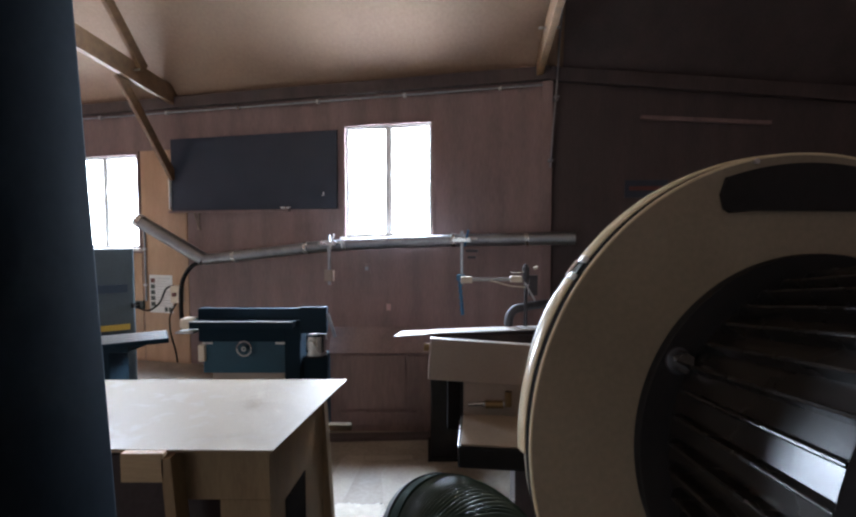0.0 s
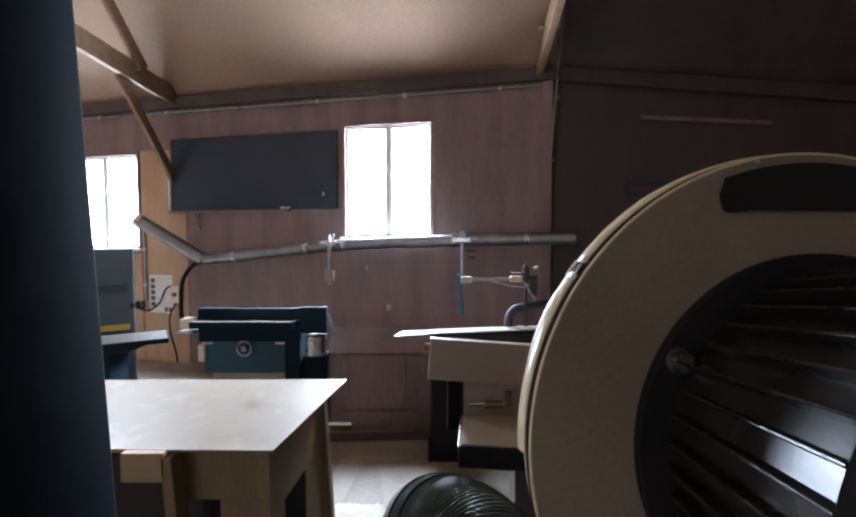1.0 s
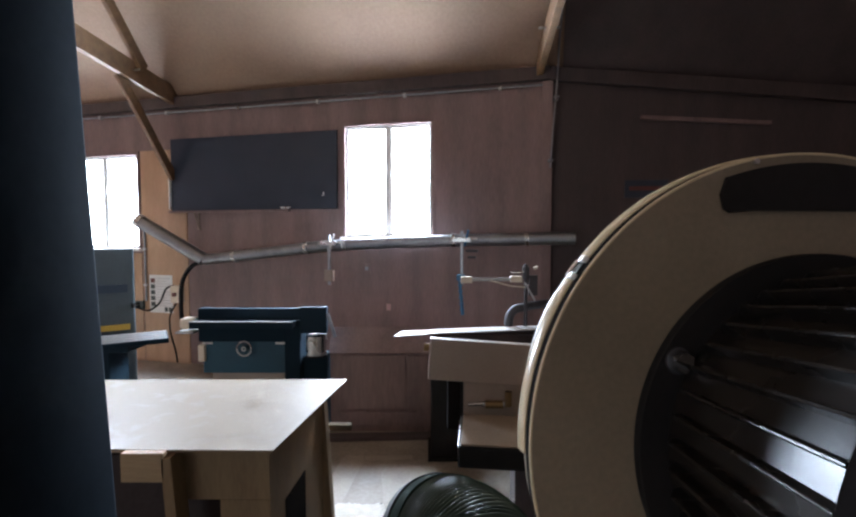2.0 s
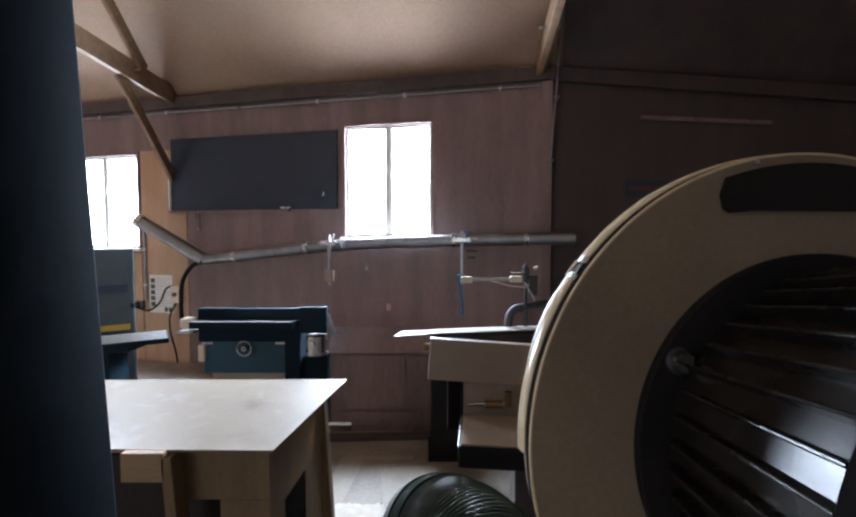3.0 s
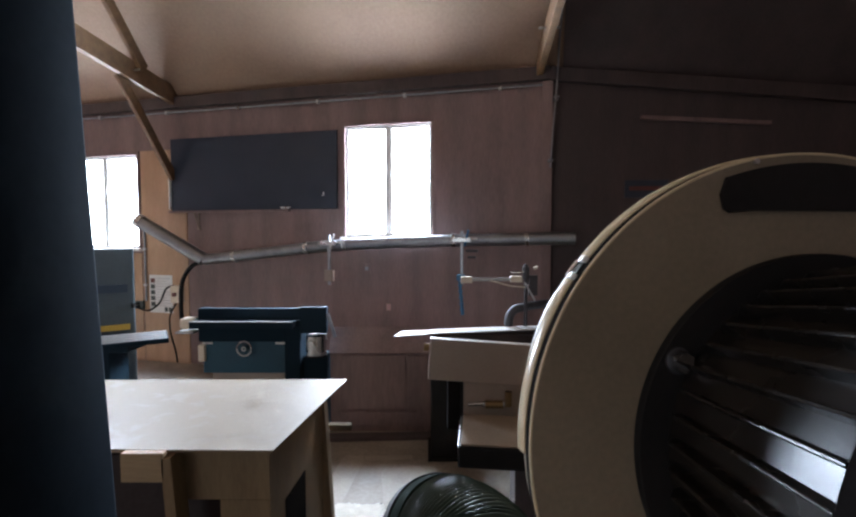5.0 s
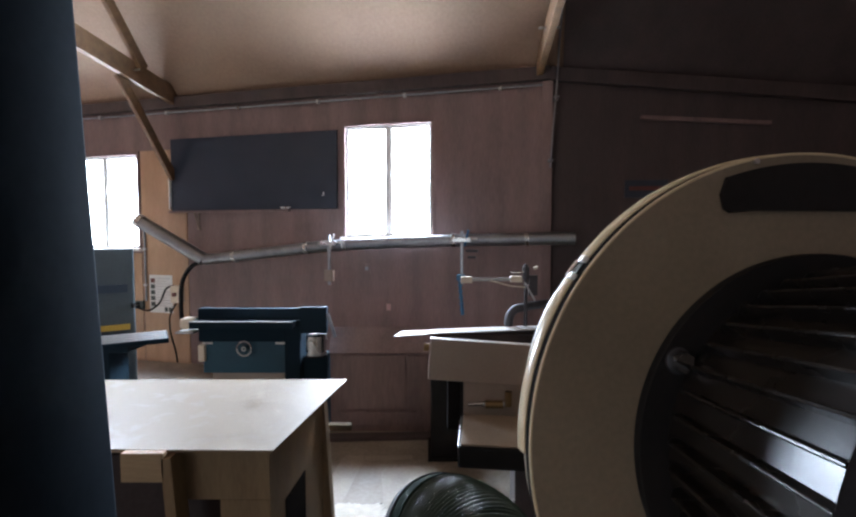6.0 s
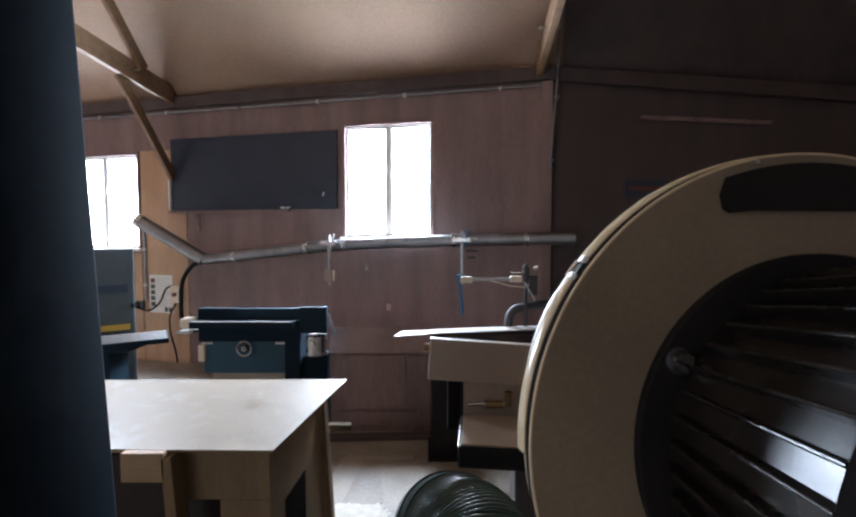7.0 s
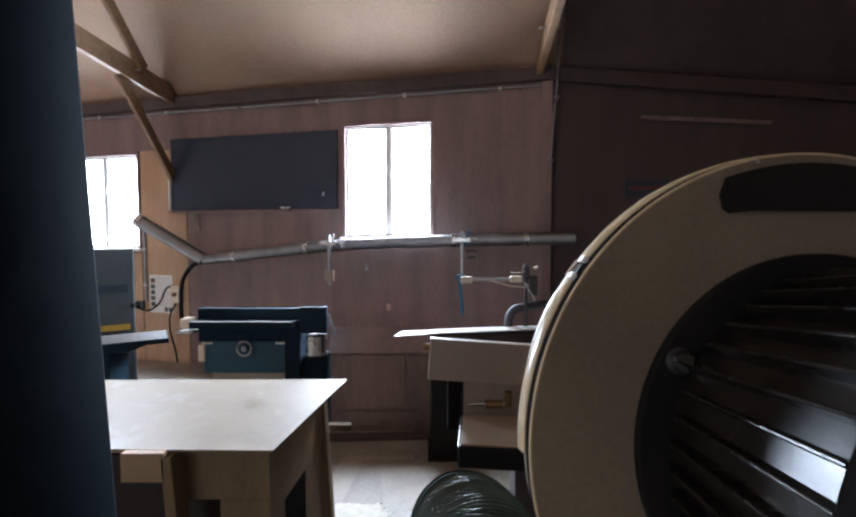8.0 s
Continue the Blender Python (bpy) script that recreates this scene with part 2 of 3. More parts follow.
bm = bmesh.new()
prof = [(0.7, EAVE - 0.7), (0, EAVE), (-2.3, EAVE + 2.3), (-REAR_R + 2.3, EAVE + 2.3), (-REAR_R - 0.3, EAVE - 0.3)]
lo = [[bm.verts.new((x, y, z)) for y, z in prof] for x in (X0 - 0.2, X1 + 0.2)]
hi = [[bm.verts.new((x, y, z + 0.12)) for y, z in prof] for x in (X0 - 0.2, X1 + 0.2)]
for k in range(4):
    bm.faces.new((lo[0][k], lo[1][k], lo[1][k + 1], lo[0][k + 1]))
    bm.faces.new((hi[0][k], hi[0][k + 1], hi[1][k + 1], hi[1][k]))
    for e in (0, 1):
        bm.faces.new((lo[e][k], lo[e][k + 1], hi[e][k + 1], hi[e][k]))
for k in (0, 4):
    bm.faces.new((lo[0][k], hi[0][k], hi[1][k], lo[1][k]))
bmesh.ops.recalc_face_normals(bm, faces=bm.faces)
setting("ceiling", bm, CEIL, ROOM, "sloping warm-brown boarded ceiling", "ceiling")

# Added lining under the ceiling; its dark colour stands for the bay's shade.
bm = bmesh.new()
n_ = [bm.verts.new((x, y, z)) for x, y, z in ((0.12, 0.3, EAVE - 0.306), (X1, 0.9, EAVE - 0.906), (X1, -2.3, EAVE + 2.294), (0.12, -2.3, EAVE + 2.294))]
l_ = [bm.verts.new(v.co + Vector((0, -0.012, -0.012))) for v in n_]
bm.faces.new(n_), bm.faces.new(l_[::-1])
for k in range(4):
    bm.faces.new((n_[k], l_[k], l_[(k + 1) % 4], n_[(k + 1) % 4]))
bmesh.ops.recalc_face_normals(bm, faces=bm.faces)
setting("ceiling_2", bm, DARK_WALL, ROOM, "added dark ceiling lining, the end bay's shade in its colour", "ceiling")

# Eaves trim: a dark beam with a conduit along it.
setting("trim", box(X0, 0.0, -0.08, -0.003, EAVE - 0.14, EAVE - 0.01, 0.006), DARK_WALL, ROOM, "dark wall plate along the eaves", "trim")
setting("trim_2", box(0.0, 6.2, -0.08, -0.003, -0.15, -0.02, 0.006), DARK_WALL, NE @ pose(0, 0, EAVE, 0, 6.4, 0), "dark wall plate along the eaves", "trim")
conduit = thing("conduit", ROOM, "thin grey electrical conduit run below the eaves", "conduit")
part("pipe", rod((X0, -0.03, EAVE - 0.18), (0, -0.03, EAVE - 0.18), 0.012, seg=10), GALV, conduit, smooth=True)
for k in range(8):
    part("clip", box(-7.5 + k, -7.47 + k, -0.045, -0.002, EAVE - 0.20, EAVE - 0.16, 0.003), STEEL, conduit)


def window_unit(name, x0, x1, z0, z1, label):
    w = tagged(new(name), label, "window", kind="structure")
    w.matrix_basis = ROOM
    fr = part("window_frame", bmesh.new(), WHITE, w, "white painted window frame")
    bm = bmesh.new()
    t = 0.02
    for a, b, c, d in ((x0, x0 + t, z0, z1), (x1 - t, x1, z0, z1), (x0 + t, x1 - t, z0, z0 + t), (x0 + t, x1 - t, z1 - t, z1)):
        box_into(bm, a, b, 0.02, 0.09, c, d, 0.004)
    bm.to_mesh(fr.data), bm.free()
    n = max(2, round((x1 - x0) / 0.52))
    step, h = (x1 - x0 - 2 * t) / n, 0.022
    for k in range(1, n):
        mid = x0 + t + k * step
        part("mullion", box(mid - h, mid + h, 0.025, 0.085, z0 + t, z1 - t, 0.003), WHITE, w)
    for k in range(n):
        a, b = x0 + t + k * step + (h if k else 0), x0 + t + (k + 1) * step - (h if k < n - 1 else 0)
        bm = bmesh.new()
        s = 0.016
        for p, q, c, d in ((a, a + s, z0 + t, z1 - t), (b - s, b, z0 + t, z1 - t), (a + s, b - s, z0 + t, z0 + t + s), (a + s, b - s, z1 - t - s, z1 - t)):
            box_into(bm, p, q, 0.035, 0.075, c, d, 0.003)
        sash = part("sash", bm, WHITE, w)
        pane = part("pane", box(a + s, b - s, 0.053, 0.057, z0 + t + s, z1 - t - s), GLASS, sash)
        pane.visible_shadow = False
    part("window_sill", box(x0 - 0.05, x1 + 0.05, -0.07, 0.02, z0 - 0.035, z0 - 0.002, 0.006), WHITE, w)
    bm = bmesh.new()
    for a, b, c, d in ((x0 - 0.04, x0 - 0.002, z0, z1 + 0.04), (x1 + 0.002, x1 + 0.04, z0, z1 + 0.04), (x0 - 0.002, x1 + 0.002, z1 + 0.002, z1 + 0.04)):
        box_into(bm, a, b, -0.018, -0.002, c, d, 0.003)
    part("architrave", bm, BROWN_WALL, w)
    return w


window_unit("window_1", *WIN_A, "bright white-framed two-sash window over the duct")
window_unit("window_2", *WIN_B, "bright white-framed sash window in the corner bay")
setting("backdrop", box(-14, 10, 6.0, 6.1, -0.02, 7), OUTSIDE, ROOM, "overexposed bright distance outside the windows", "backdrop")


def truss(x, braced=True, turn=0):
    """A roof frame that stands on the window wall: tie, rafter strut and knee brace."""
    t = thing("roof_truss", ROOM @ pose(x, 0, 0, 0, 0, turn), "warm sawn-timber roof truss with knee brace", "truss", "roof trusses")

    def beam(name, r0, z0, r1, z1, depth, w, shift=0.0):
        a, b = Vector((shift, -r0, z0)), Vector((shift, -r1, z1))
        q = (b - a).to_track_quat("X", "Z").to_matrix().to_4x4()
        L = (b - a).length
        part(name, box(0, L, -w / 2, w / 2, -depth / 2, depth / 2, 0.005, Matrix.Translation(a) @ q), TIMBER, t)
    beam("tie_beam", 0.02, 3.235, 2.6, 3.722, 0.21, 0.06)
    beam("strut", 0.53, 3.40, 1.22, 4.28, 0.11, 0.05, 0.056)
    if braced:
        beam("knee_brace", 0.02, 2.27, 0.74, 3.29, 0.10, 0.05, -0.056)
    part("bolt", rod((-0.09, -0.62, 3.36), (0.09, -0.62, 3.36), 0.012, seg=8), STEEL, t)
    return t


truss(-4.36)
truss(-0.11, False, 9)


# ---- the workbench ----
def workbench():
    t = thing("workbench", pose(0, 0, 0), "plywood workbench with a pale smooth worn top", "workbench")
    bm = bmesh.new()
    outline = [(-1.75, 2.285), (-0.400, 2.297), (-0.516, 1.528), (-0.83, 1.533), (-1.9, 1.55)]
    low = [bm.verts.new((x, y, 0.876)) for x, y in outline]
    top = [bm.verts.new((x, y, 0.88)) for x, y in outline]
    bm.faces.new(top), bm.faces.new(low[::-1])
    for k in range(len(outline)):
        j = (k + 1) % len(outline)
        bm.faces.new((low[k], low[j], top[j], top[k]))
    bmesh.ops.recalc_face_normals(bm, faces=bm.faces)
    part("tabletop", bm, TABLE_TOP, t, "pale worn tabletop")
    bm = bmesh.new()
    inset = [(-1.74, 2.275), (-0.410, 2.287), (-0.525, 1.536), (-0.83, 1.541), (-1.89, 1.557)]
    low = [bm.verts.new((x, y, 0.866)) for x, y in inset]
    top = [bm.verts.new((x, y, 0.8755)) for x, y in inset]
    bm.faces.new(top), bm.faces.new(low[::-1])
    for k in range(5):
        j = (k + 1) % 5
        bm.faces.new((low[k], low[j], top[j], top[k]))
    bmesh.ops.recalc_face_normals(bm, faces=bm.faces)
    part("top_board", bm, BENCH, t)
    part("front_panel", box(-0.862, -0.545, 1.575, 1.60, 0.684, 0.866, 0.002), BENCH, t)
    part("lower_panel", box(-0.718, -0.545, 1.577, 1.60, 0.05, 0.682, 0.002), BENCH, t)
    side = pose(-0.548, 1.58, 0, 0, 0, -4.0)
    part("side_panel", box(-0.022, 0, 0.02, 0.70, 0.06, 0.866, 0.002, side), BENCH, t)
    # Flat sheet on the side panel; the opening's shade is its colour.
    part("recess_shade", box(0.001, 0.004, 0.14, 0.36, 0.12, 0.60, 0, side), MATT_BLACK, t, "dark sheet standing for a shaded opening in the side")
    part("leg", box(-0.045, 0.045, -0.03, 0.04, -0.8625, 0, 0.004, pose(-0.545, 2.23, 0.866, 0, -3.2, 0)), BENCH, t, "splayed plywood leg")
    for x, y in ((-0.62, 1.64), (-1.7, 2.22), (-1.7, 1.62)):
        part("leg", box(x - 0.045, x + 0.045, y - 0.03, y + 0.04, 0, 0.866, 0.004), BENCH, t)
    part("stretcher", box(-0.52, -0.385, 2.31, 2.35, 0.612, 0.640, 0.003), OFFCUT, t)
    part("rail", box(-1.65, -0.56, 2.19, 2.22, 0.70, 0.85, 0.003), BENCH, t)
    drawer = part("drawer", box(-1.008, -0.867, 1.500, 1.526, 0.785, 0.8795, 0.002), DRAWER, t, "pale wooden drawer front")
    # Paler strip: the highlight on the drawer's top is put into its colour.
    part("drawer_edge", box(-1.006, -0.869, 1.501, 1.525, 0.880, 0.8825, 0.0008), PLY, drawer, "pale top edge with its highlight in the colour")
    # Dark panel behind the openings puts the bench's inner shade into colour.
    part("shade_panel", box(-1.65, -0.56, 1.66, 1.68, 0.02, 0.80, 0.002), DARK_BEAM, t, "dark panel standing for the shade inside the bench")
    part("upright", box(-0.018, 0.018, -0.04, 0.04, -0.863, 0, 0.003, pose(-0.861, 1.54, 0.866, 0, -4, 0)), BENCH, t, "dark grey-brown upright")
    part("shelf", box(-1.65, -0.86, 1.62, 2.15, 0.42, 0.445, 0.002), BENCH, t)
    return t


workbench()

# ---- the steel column beside the camera ----
col = thing("machine_column", pose(0, 0, 0), "dark blue-black enamelled steel machine column", "column")
bm = bmesh.new()
vs = [bm.verts.new(v) for v in ((-0.75, 0.36, 0), (-0.311, 0.36, 0), (-0.311, 0.55, 0), (-0.75, 0.55, 0), (-0.75, 0.36, 3.0), (-0.456, 0.36, 3.0), (-0.456, 0.55, 3.0), (-0.75, 0.55, 3.0))]
for f in ((0, 3, 2, 1), (4, 5, 6, 7), (0, 1, 5, 4), (1, 2, 6, 5), (2, 3, 7, 6), (3, 0, 4, 7)):
    bm.faces.new([vs[k] for k in f])
bmesh.ops.bevel(bm, geom=list(bm.edges), offset=0.008, segments=3, affect="EDGES", profile=0.5)
part("shaft", bm, NAVY, col, smooth=True)
part("base_plate", box(-0.80, -0.26, 0.31, 0.60, -0.001, 0.018, 0.003), NAVY, col)
for x in (-0.78, -0.29):
    for y in (0.33, 0.58):
        part("anchor_bolt", rod((x, y, 0.018), (x, y, 0.034), 0.012, seg=6), STEEL, col)


# ---- the extractor fan ----
FAN = pose(0.3694, 0.4393, 1.4017)
FACE = pose(0, 0, 0, -3.62, 0, 4)   # the drum leans back and turns a little on its stand


def around(deg):
    """Turns the x axis up towards z about the fan's axis."""
    return Matrix.Rotation(-radians(deg), 4, "Y")


def hoop(profile, a0, a1, seg=110):
    """Sweeps a closed (radius, y) outline about the y axis from one angle to another."""
    bm = bmesh.new()
    rings = []
    for k in range(seg + 1):
        a = radians(a0 + (a1 - a0) * k / seg)
        rings.append([bm.verts.new((r * math.cos(a), y, r * math.sin(a))) for r, y in profile])
    n = len(profile)
    for a, b in zip(rings, rings[1:]):
        for k in range(n):
            bm.faces.new((a[k], a[(k + 1) % n], b[(k + 1) % n], b[k]))
    bm.faces.new(rings[0]), bm.faces.new(rings[-1])
    bmesh.ops.recalc_face_normals(bm, faces=bm.faces)
    return bm


def extractor_fan():
    t = thing("extractor_fan", FAN, "round beige dust-extractor fan with a black finned motor", "fan")
    housing = part("housing", lathe([(0.05, 0.20), (0.20, 0.195), (0.235, 0.17), (0.268, 0.040), (0.2735, 0.034), (0.2735, 0.006), (0.2755, 0.003), (0.2758, 0.0012), (0.2745, 0.0), (0.05, 0.0)], 160), BEIGE, t, "beige round fan housing", True)
    housing.matrix_basis = FACE
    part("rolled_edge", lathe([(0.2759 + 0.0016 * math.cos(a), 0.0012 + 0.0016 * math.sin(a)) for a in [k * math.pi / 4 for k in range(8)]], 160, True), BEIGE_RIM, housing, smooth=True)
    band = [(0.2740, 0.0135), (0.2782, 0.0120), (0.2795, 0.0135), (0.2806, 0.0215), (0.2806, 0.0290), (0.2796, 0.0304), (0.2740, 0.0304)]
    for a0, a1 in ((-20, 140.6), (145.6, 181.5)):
        strap = part("rim_band", hoop(band, a0, a1), BEIGE_RIM, t, "beige clamp band, window light in its pale colour", smooth=True)
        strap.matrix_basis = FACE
    # Added dark ring in the groove; its colour is the groove's shade.
    groove_shade = part("groove_shade", hoop([(0.2737, 0.0034), (0.2772, 0.0034), (0.2774, 0.0128), (0.2737, 0.0128)], 0, 360, 160), MATT_BLACK, t, "dark ring standing for shade in the groove behind the lip", True)
    groove_shade.matrix_basis = FACE
    latch = part("latch", box(0.2745, 0.2790, 0.012, 0.029, -0.0105, 0.0105, 0.0015, around(143.1)), BLACK, t, "small dark band latch")
    latch.matrix_basis = FACE
    for deg, y0 in ((141.2, 0.0115), (145.3, 0.0105)):
        part("lug", box(0.277, 0.2825, y0, y0 + 0.012, -0.0035, 0.0035, 0.0015, around(deg)), WHITE, latch, "white band end")
    part("hinge_pin", rod(around(143.4) @ Vector((0.2795, 0.030, -0.009)), around(143.4) @ Vector((0.2795, 0.030, 0.009)), 0.002, seg=8), STEEL, latch)
    for deg in (102, 60, 235, 300):
        tm = around(deg)
        part("screw", rod(tm @ Vector((0.2735, -0.004, 0)), tm @ Vector((0.2735, 0.002, 0)), 0.0026, 0.0016, 10), STEEL, housing)
    # Dark plate: a soft reflection on the housing put into shape and colour.
    bm = bmesh.new()
    rim = [(-0.093, 0.236), (-0.090, 0.222), (-0.084, 0.2185), (-0.06, 0.2205), (0.06, 0.2205), (0.084, 0.2185), (0.090, 0.222), (0.093, 0.236)]
    rim += [(0.2665 * math.cos(a), 0.2665 * math.sin(a)) for a in [radians(71 + 2 * k) for k in range(20)]]
    for y in (-0.0045, -0.0005):
        bm.faces.new([bm.verts.new((x, y, z)) for x, z in rim])
    bm.verts.ensure_lookup_table()
    n = len(rim)
    for k in range(n):
        bm.faces.new((bm.verts[k], bm.verts[(k + 1) % n], bm.verts[n + (k + 1) % n], bm.verts[n + k]))
    bmesh.ops.recalc_face_normals(bm, faces=bm.faces)
    part("face_reflection", bm, BLACK, housing, "dark plate standing for a soft reflection on the face")
    # motor: flange, flaring ribbed body, smooth cowl at its free end
    fl = part("motor_flange", lathe([(0.05, -0.001), (0.1785, -0.001), (0.1795, -0.002), (0.1795, -0.0095), (0.1785, -0.0113), (0.05, -0.0113)], 112), BLACK, t, smooth=True)
    fl.matrix_basis = FACE
    for k in range(4):
        c = around(149.9 + 90 * k) @ Vector((0.1638, 0, 0))
        part("washer", rod(c + Vector((0, -0.0113, 0)), c + Vector((0, -0.0128, 0)), 0.0125, seg=20), GUNMETAL, fl)
        part("bolt", rod(c + Vector((0, -0.0128, 0)), c + Vector((0, -0.022, 0)), 0.0108, 0.0098, 6), STEEL, fl, "worn steel hex bolt")
    body = part("motor_body", lathe([(0.03, -0.005), (0.150, -0.005), (0.152, -0.012), (0.1535, -0.024), (0.171, -0.199), (0.03, -0.199)], 45), BLACK_GLOSS, t)
    body.matrix_basis = FACE @ around(6.3)
    bm = bmesh.new()
    ends = []
    for y in (-0.026, -0.034, -0.190, -0.198):
        r, low = 0.163 - 0.1 * y, 0.149 - 0.1 * y
        tip = r - (0.006 if y in (-0.026,) else 0.0)
        ends.append([bm.verts.new((x, y, z)) for x, z in ((low, -0.0028), (tip - 0.0008, -0.0014), (tip, -0.0006), (tip, 0.0006), (tip - 0.0008, 0.0014), (low, 0.0028))])
    for a, b in zip(ends, ends[1:]):
        for k in range(6):
            bm.faces.new((a[k], a[(k + 1) % 6], b[(k + 1) % 6], b[k]))
    bm.faces.new(ends[0]), bm.faces.new(ends[-1])
    bmesh.ops.recalc_face_normals(bm, faces=bm.faces)
    first = part("fin", bm, BLACK_GLOSS, body)
    first.matrix_basis = around(0)
    for k in range(1, 45):
        f = new("fin", first.data)
        f.parent, f.matrix_basis = body, around(8 * k)
    cowl = part("motor_cowl", lathe([(0.03, -0.1995), (0.183, -0.1995), (0.1855, -0.202), (0.1855, -0.285), (0.165, -0.300), (0.03, -0.300)], 96), MATT_BLACK, t, "dull black motor end cowl", True)
    cowl.matrix_basis = FACE
    # the bracket that carries the fan down to the floor
    part("mount", box(-0.14, 0.20, 0.06, 0.19, -0.46, -0.20, 0.008), DKBLUE, t)
    for x in (-0.268, 0.16):
        part("leg", box(x, x + 0.04, 0.055, 0.095, -1.4017, -0.22, 0.005), BLACK, t)
    part("foot_rail", box(-0.27, 0.22, 0.04, 0.11, -1.4017, -1.37, 0.005), NAVY, t)
    return t


extractor_fan()


# ---- the flexible hose ----
def hose():
    t = thing("flexible_hose", pose(0.074, 0.62, -0.045), "dark green ribbed flexible extraction hose, bent over", "hose")
    def ribs(u):
        return 0.0880 + 0.0027 * math.cos(2 * math.pi * u / 0.0052)
    part("far_tube", tube([(-0.10, 0.40, 0.62), (-0.095, 0.30, 0.95), (-0.08, 0.21, 1.085)], lambda u: 0.082 + 0.0014 * math.cos(2 * math.pi * u / 0.0056), 90, 48), CUFF, t, smooth=True)
    part("cuff", tube([(-0.083, 0.225, 1.06), (-0.066, 0.165, 1.125), (-0.05, 0.12, 1.156), (-0.040, 0.095, 1.170)], 0.0905, 16, 64), CUFF, t, "smooth green rubber cuff", True)
    part("clip_band", tube([(-0.064, 0.158, 1.131), (-0.058, 0.142, 1.143), (-0.054, 0.130, 1.151)], 0.0928, 4, 64), BLACK, t, "black hose clip", True)
    part("near_tube", tube([(-0.041, 0.098, 1.169), (-0.018, 0.045, 1.185), (0.0, 0.005, 1.187), (0.005, -0.03, 1.176), (0.006, -0.075, 1.130), (0.0, -0.105, 1.04), (-0.005, -0.115, 0.90)], ribs, 170, 56), HOSE, t, "ribbed hose end", True)
    part("floor_run", tube([(-0.005, -0.115, 0.90), (-0.01, -0.115, 0.5), (-0.02, -0.115, 0.046)], 0.087, 12, 32), HOSE, t, smooth=True)
    return t


HOSE_THING = hose()


# ---- the beige machine below the fan ----
def sander():
    t = thing("edge_sander", pose(0, 0, 0), "beige enamelled sanding machine with black-edged table", "sander")
    hd = pose(0.004, 1.60, 1.168, 0, 4, 0)
    part("belt_housing", box(0, 0.62, 0, 0.035, -0.072, 0.072, 0.004, hd), BEIGE_SANDER, t, "beige belt housing")
    part("tension_knob", rod((0.004, 1.62, 1.205), (-0.014, 1.62, 1.207), 0.012, 0.015), BRASS, t)
    part("column", box(0.125, 0.50, 1.632, 1.70, 0.905, 1.12, 0.006), BEIGE_SANDER, t)
    turn = pose(0.088, 1.36, 0, 0, 0, -6.5)
    tb = part("table", box(0, 0.42, 0, 0.25, 0.904, 0.970, 0.008, turn), BLACK, t, "black table casting")
    part("table_face", box(0.008, 0.41, 0.004, 0.24, 0.971, 0.977, 0.002, turn), BEIGE_MATT, tb)
    # Added rod: the window's glint along the black edge as bright steel.
    part("edge_glint", rod(turn @ Vector((0.001, 0.01, 0.967)), turn @ Vector((0.001, 0.24, 0.967)), 0.003), STEEL, tb, "steel rod standing for the glint on the black edge")
    part("column_edge", box(0.117, 0.1245, 1.63, 1.70, 0.905, 1.12, 0.002), BLACK, t)
    # Added block; keeps window light off the left of the table.
    part("shade_block", box(0.070, 0.1165, 1.64, 1.70, 0.905, 1.10, 0.003), MATT_BLACK, t, "added matt black block that shades the table")
    part("lock_rod", rod((0.14, 1.615, 1.005), (0.29, 1.615, 1.005), 0.007), STEEL, t)
    part("lock_handle", rod((0.20, 1.61, 1.005), (0.26, 1.61, 1.005), 0.014), BRASS, t, "worn brass lock")
    part("lock_lever", rod((0.28, 1.61, 1.0), (0.28, 1.61, 1.05), 0.012), BRASS, t)
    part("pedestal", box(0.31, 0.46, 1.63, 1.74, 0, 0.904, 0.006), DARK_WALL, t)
    part("clamp_knob", rod((0.285, 1.47, 0.905), (0.285, 1.47, 0.868), 0.018, 0.014), BLACK, t)
    part("foot", box(0.22, 0.62, 1.40, 1.85, 0, 0.04, 0.006), DKBLUE, t)
    return t


sander()


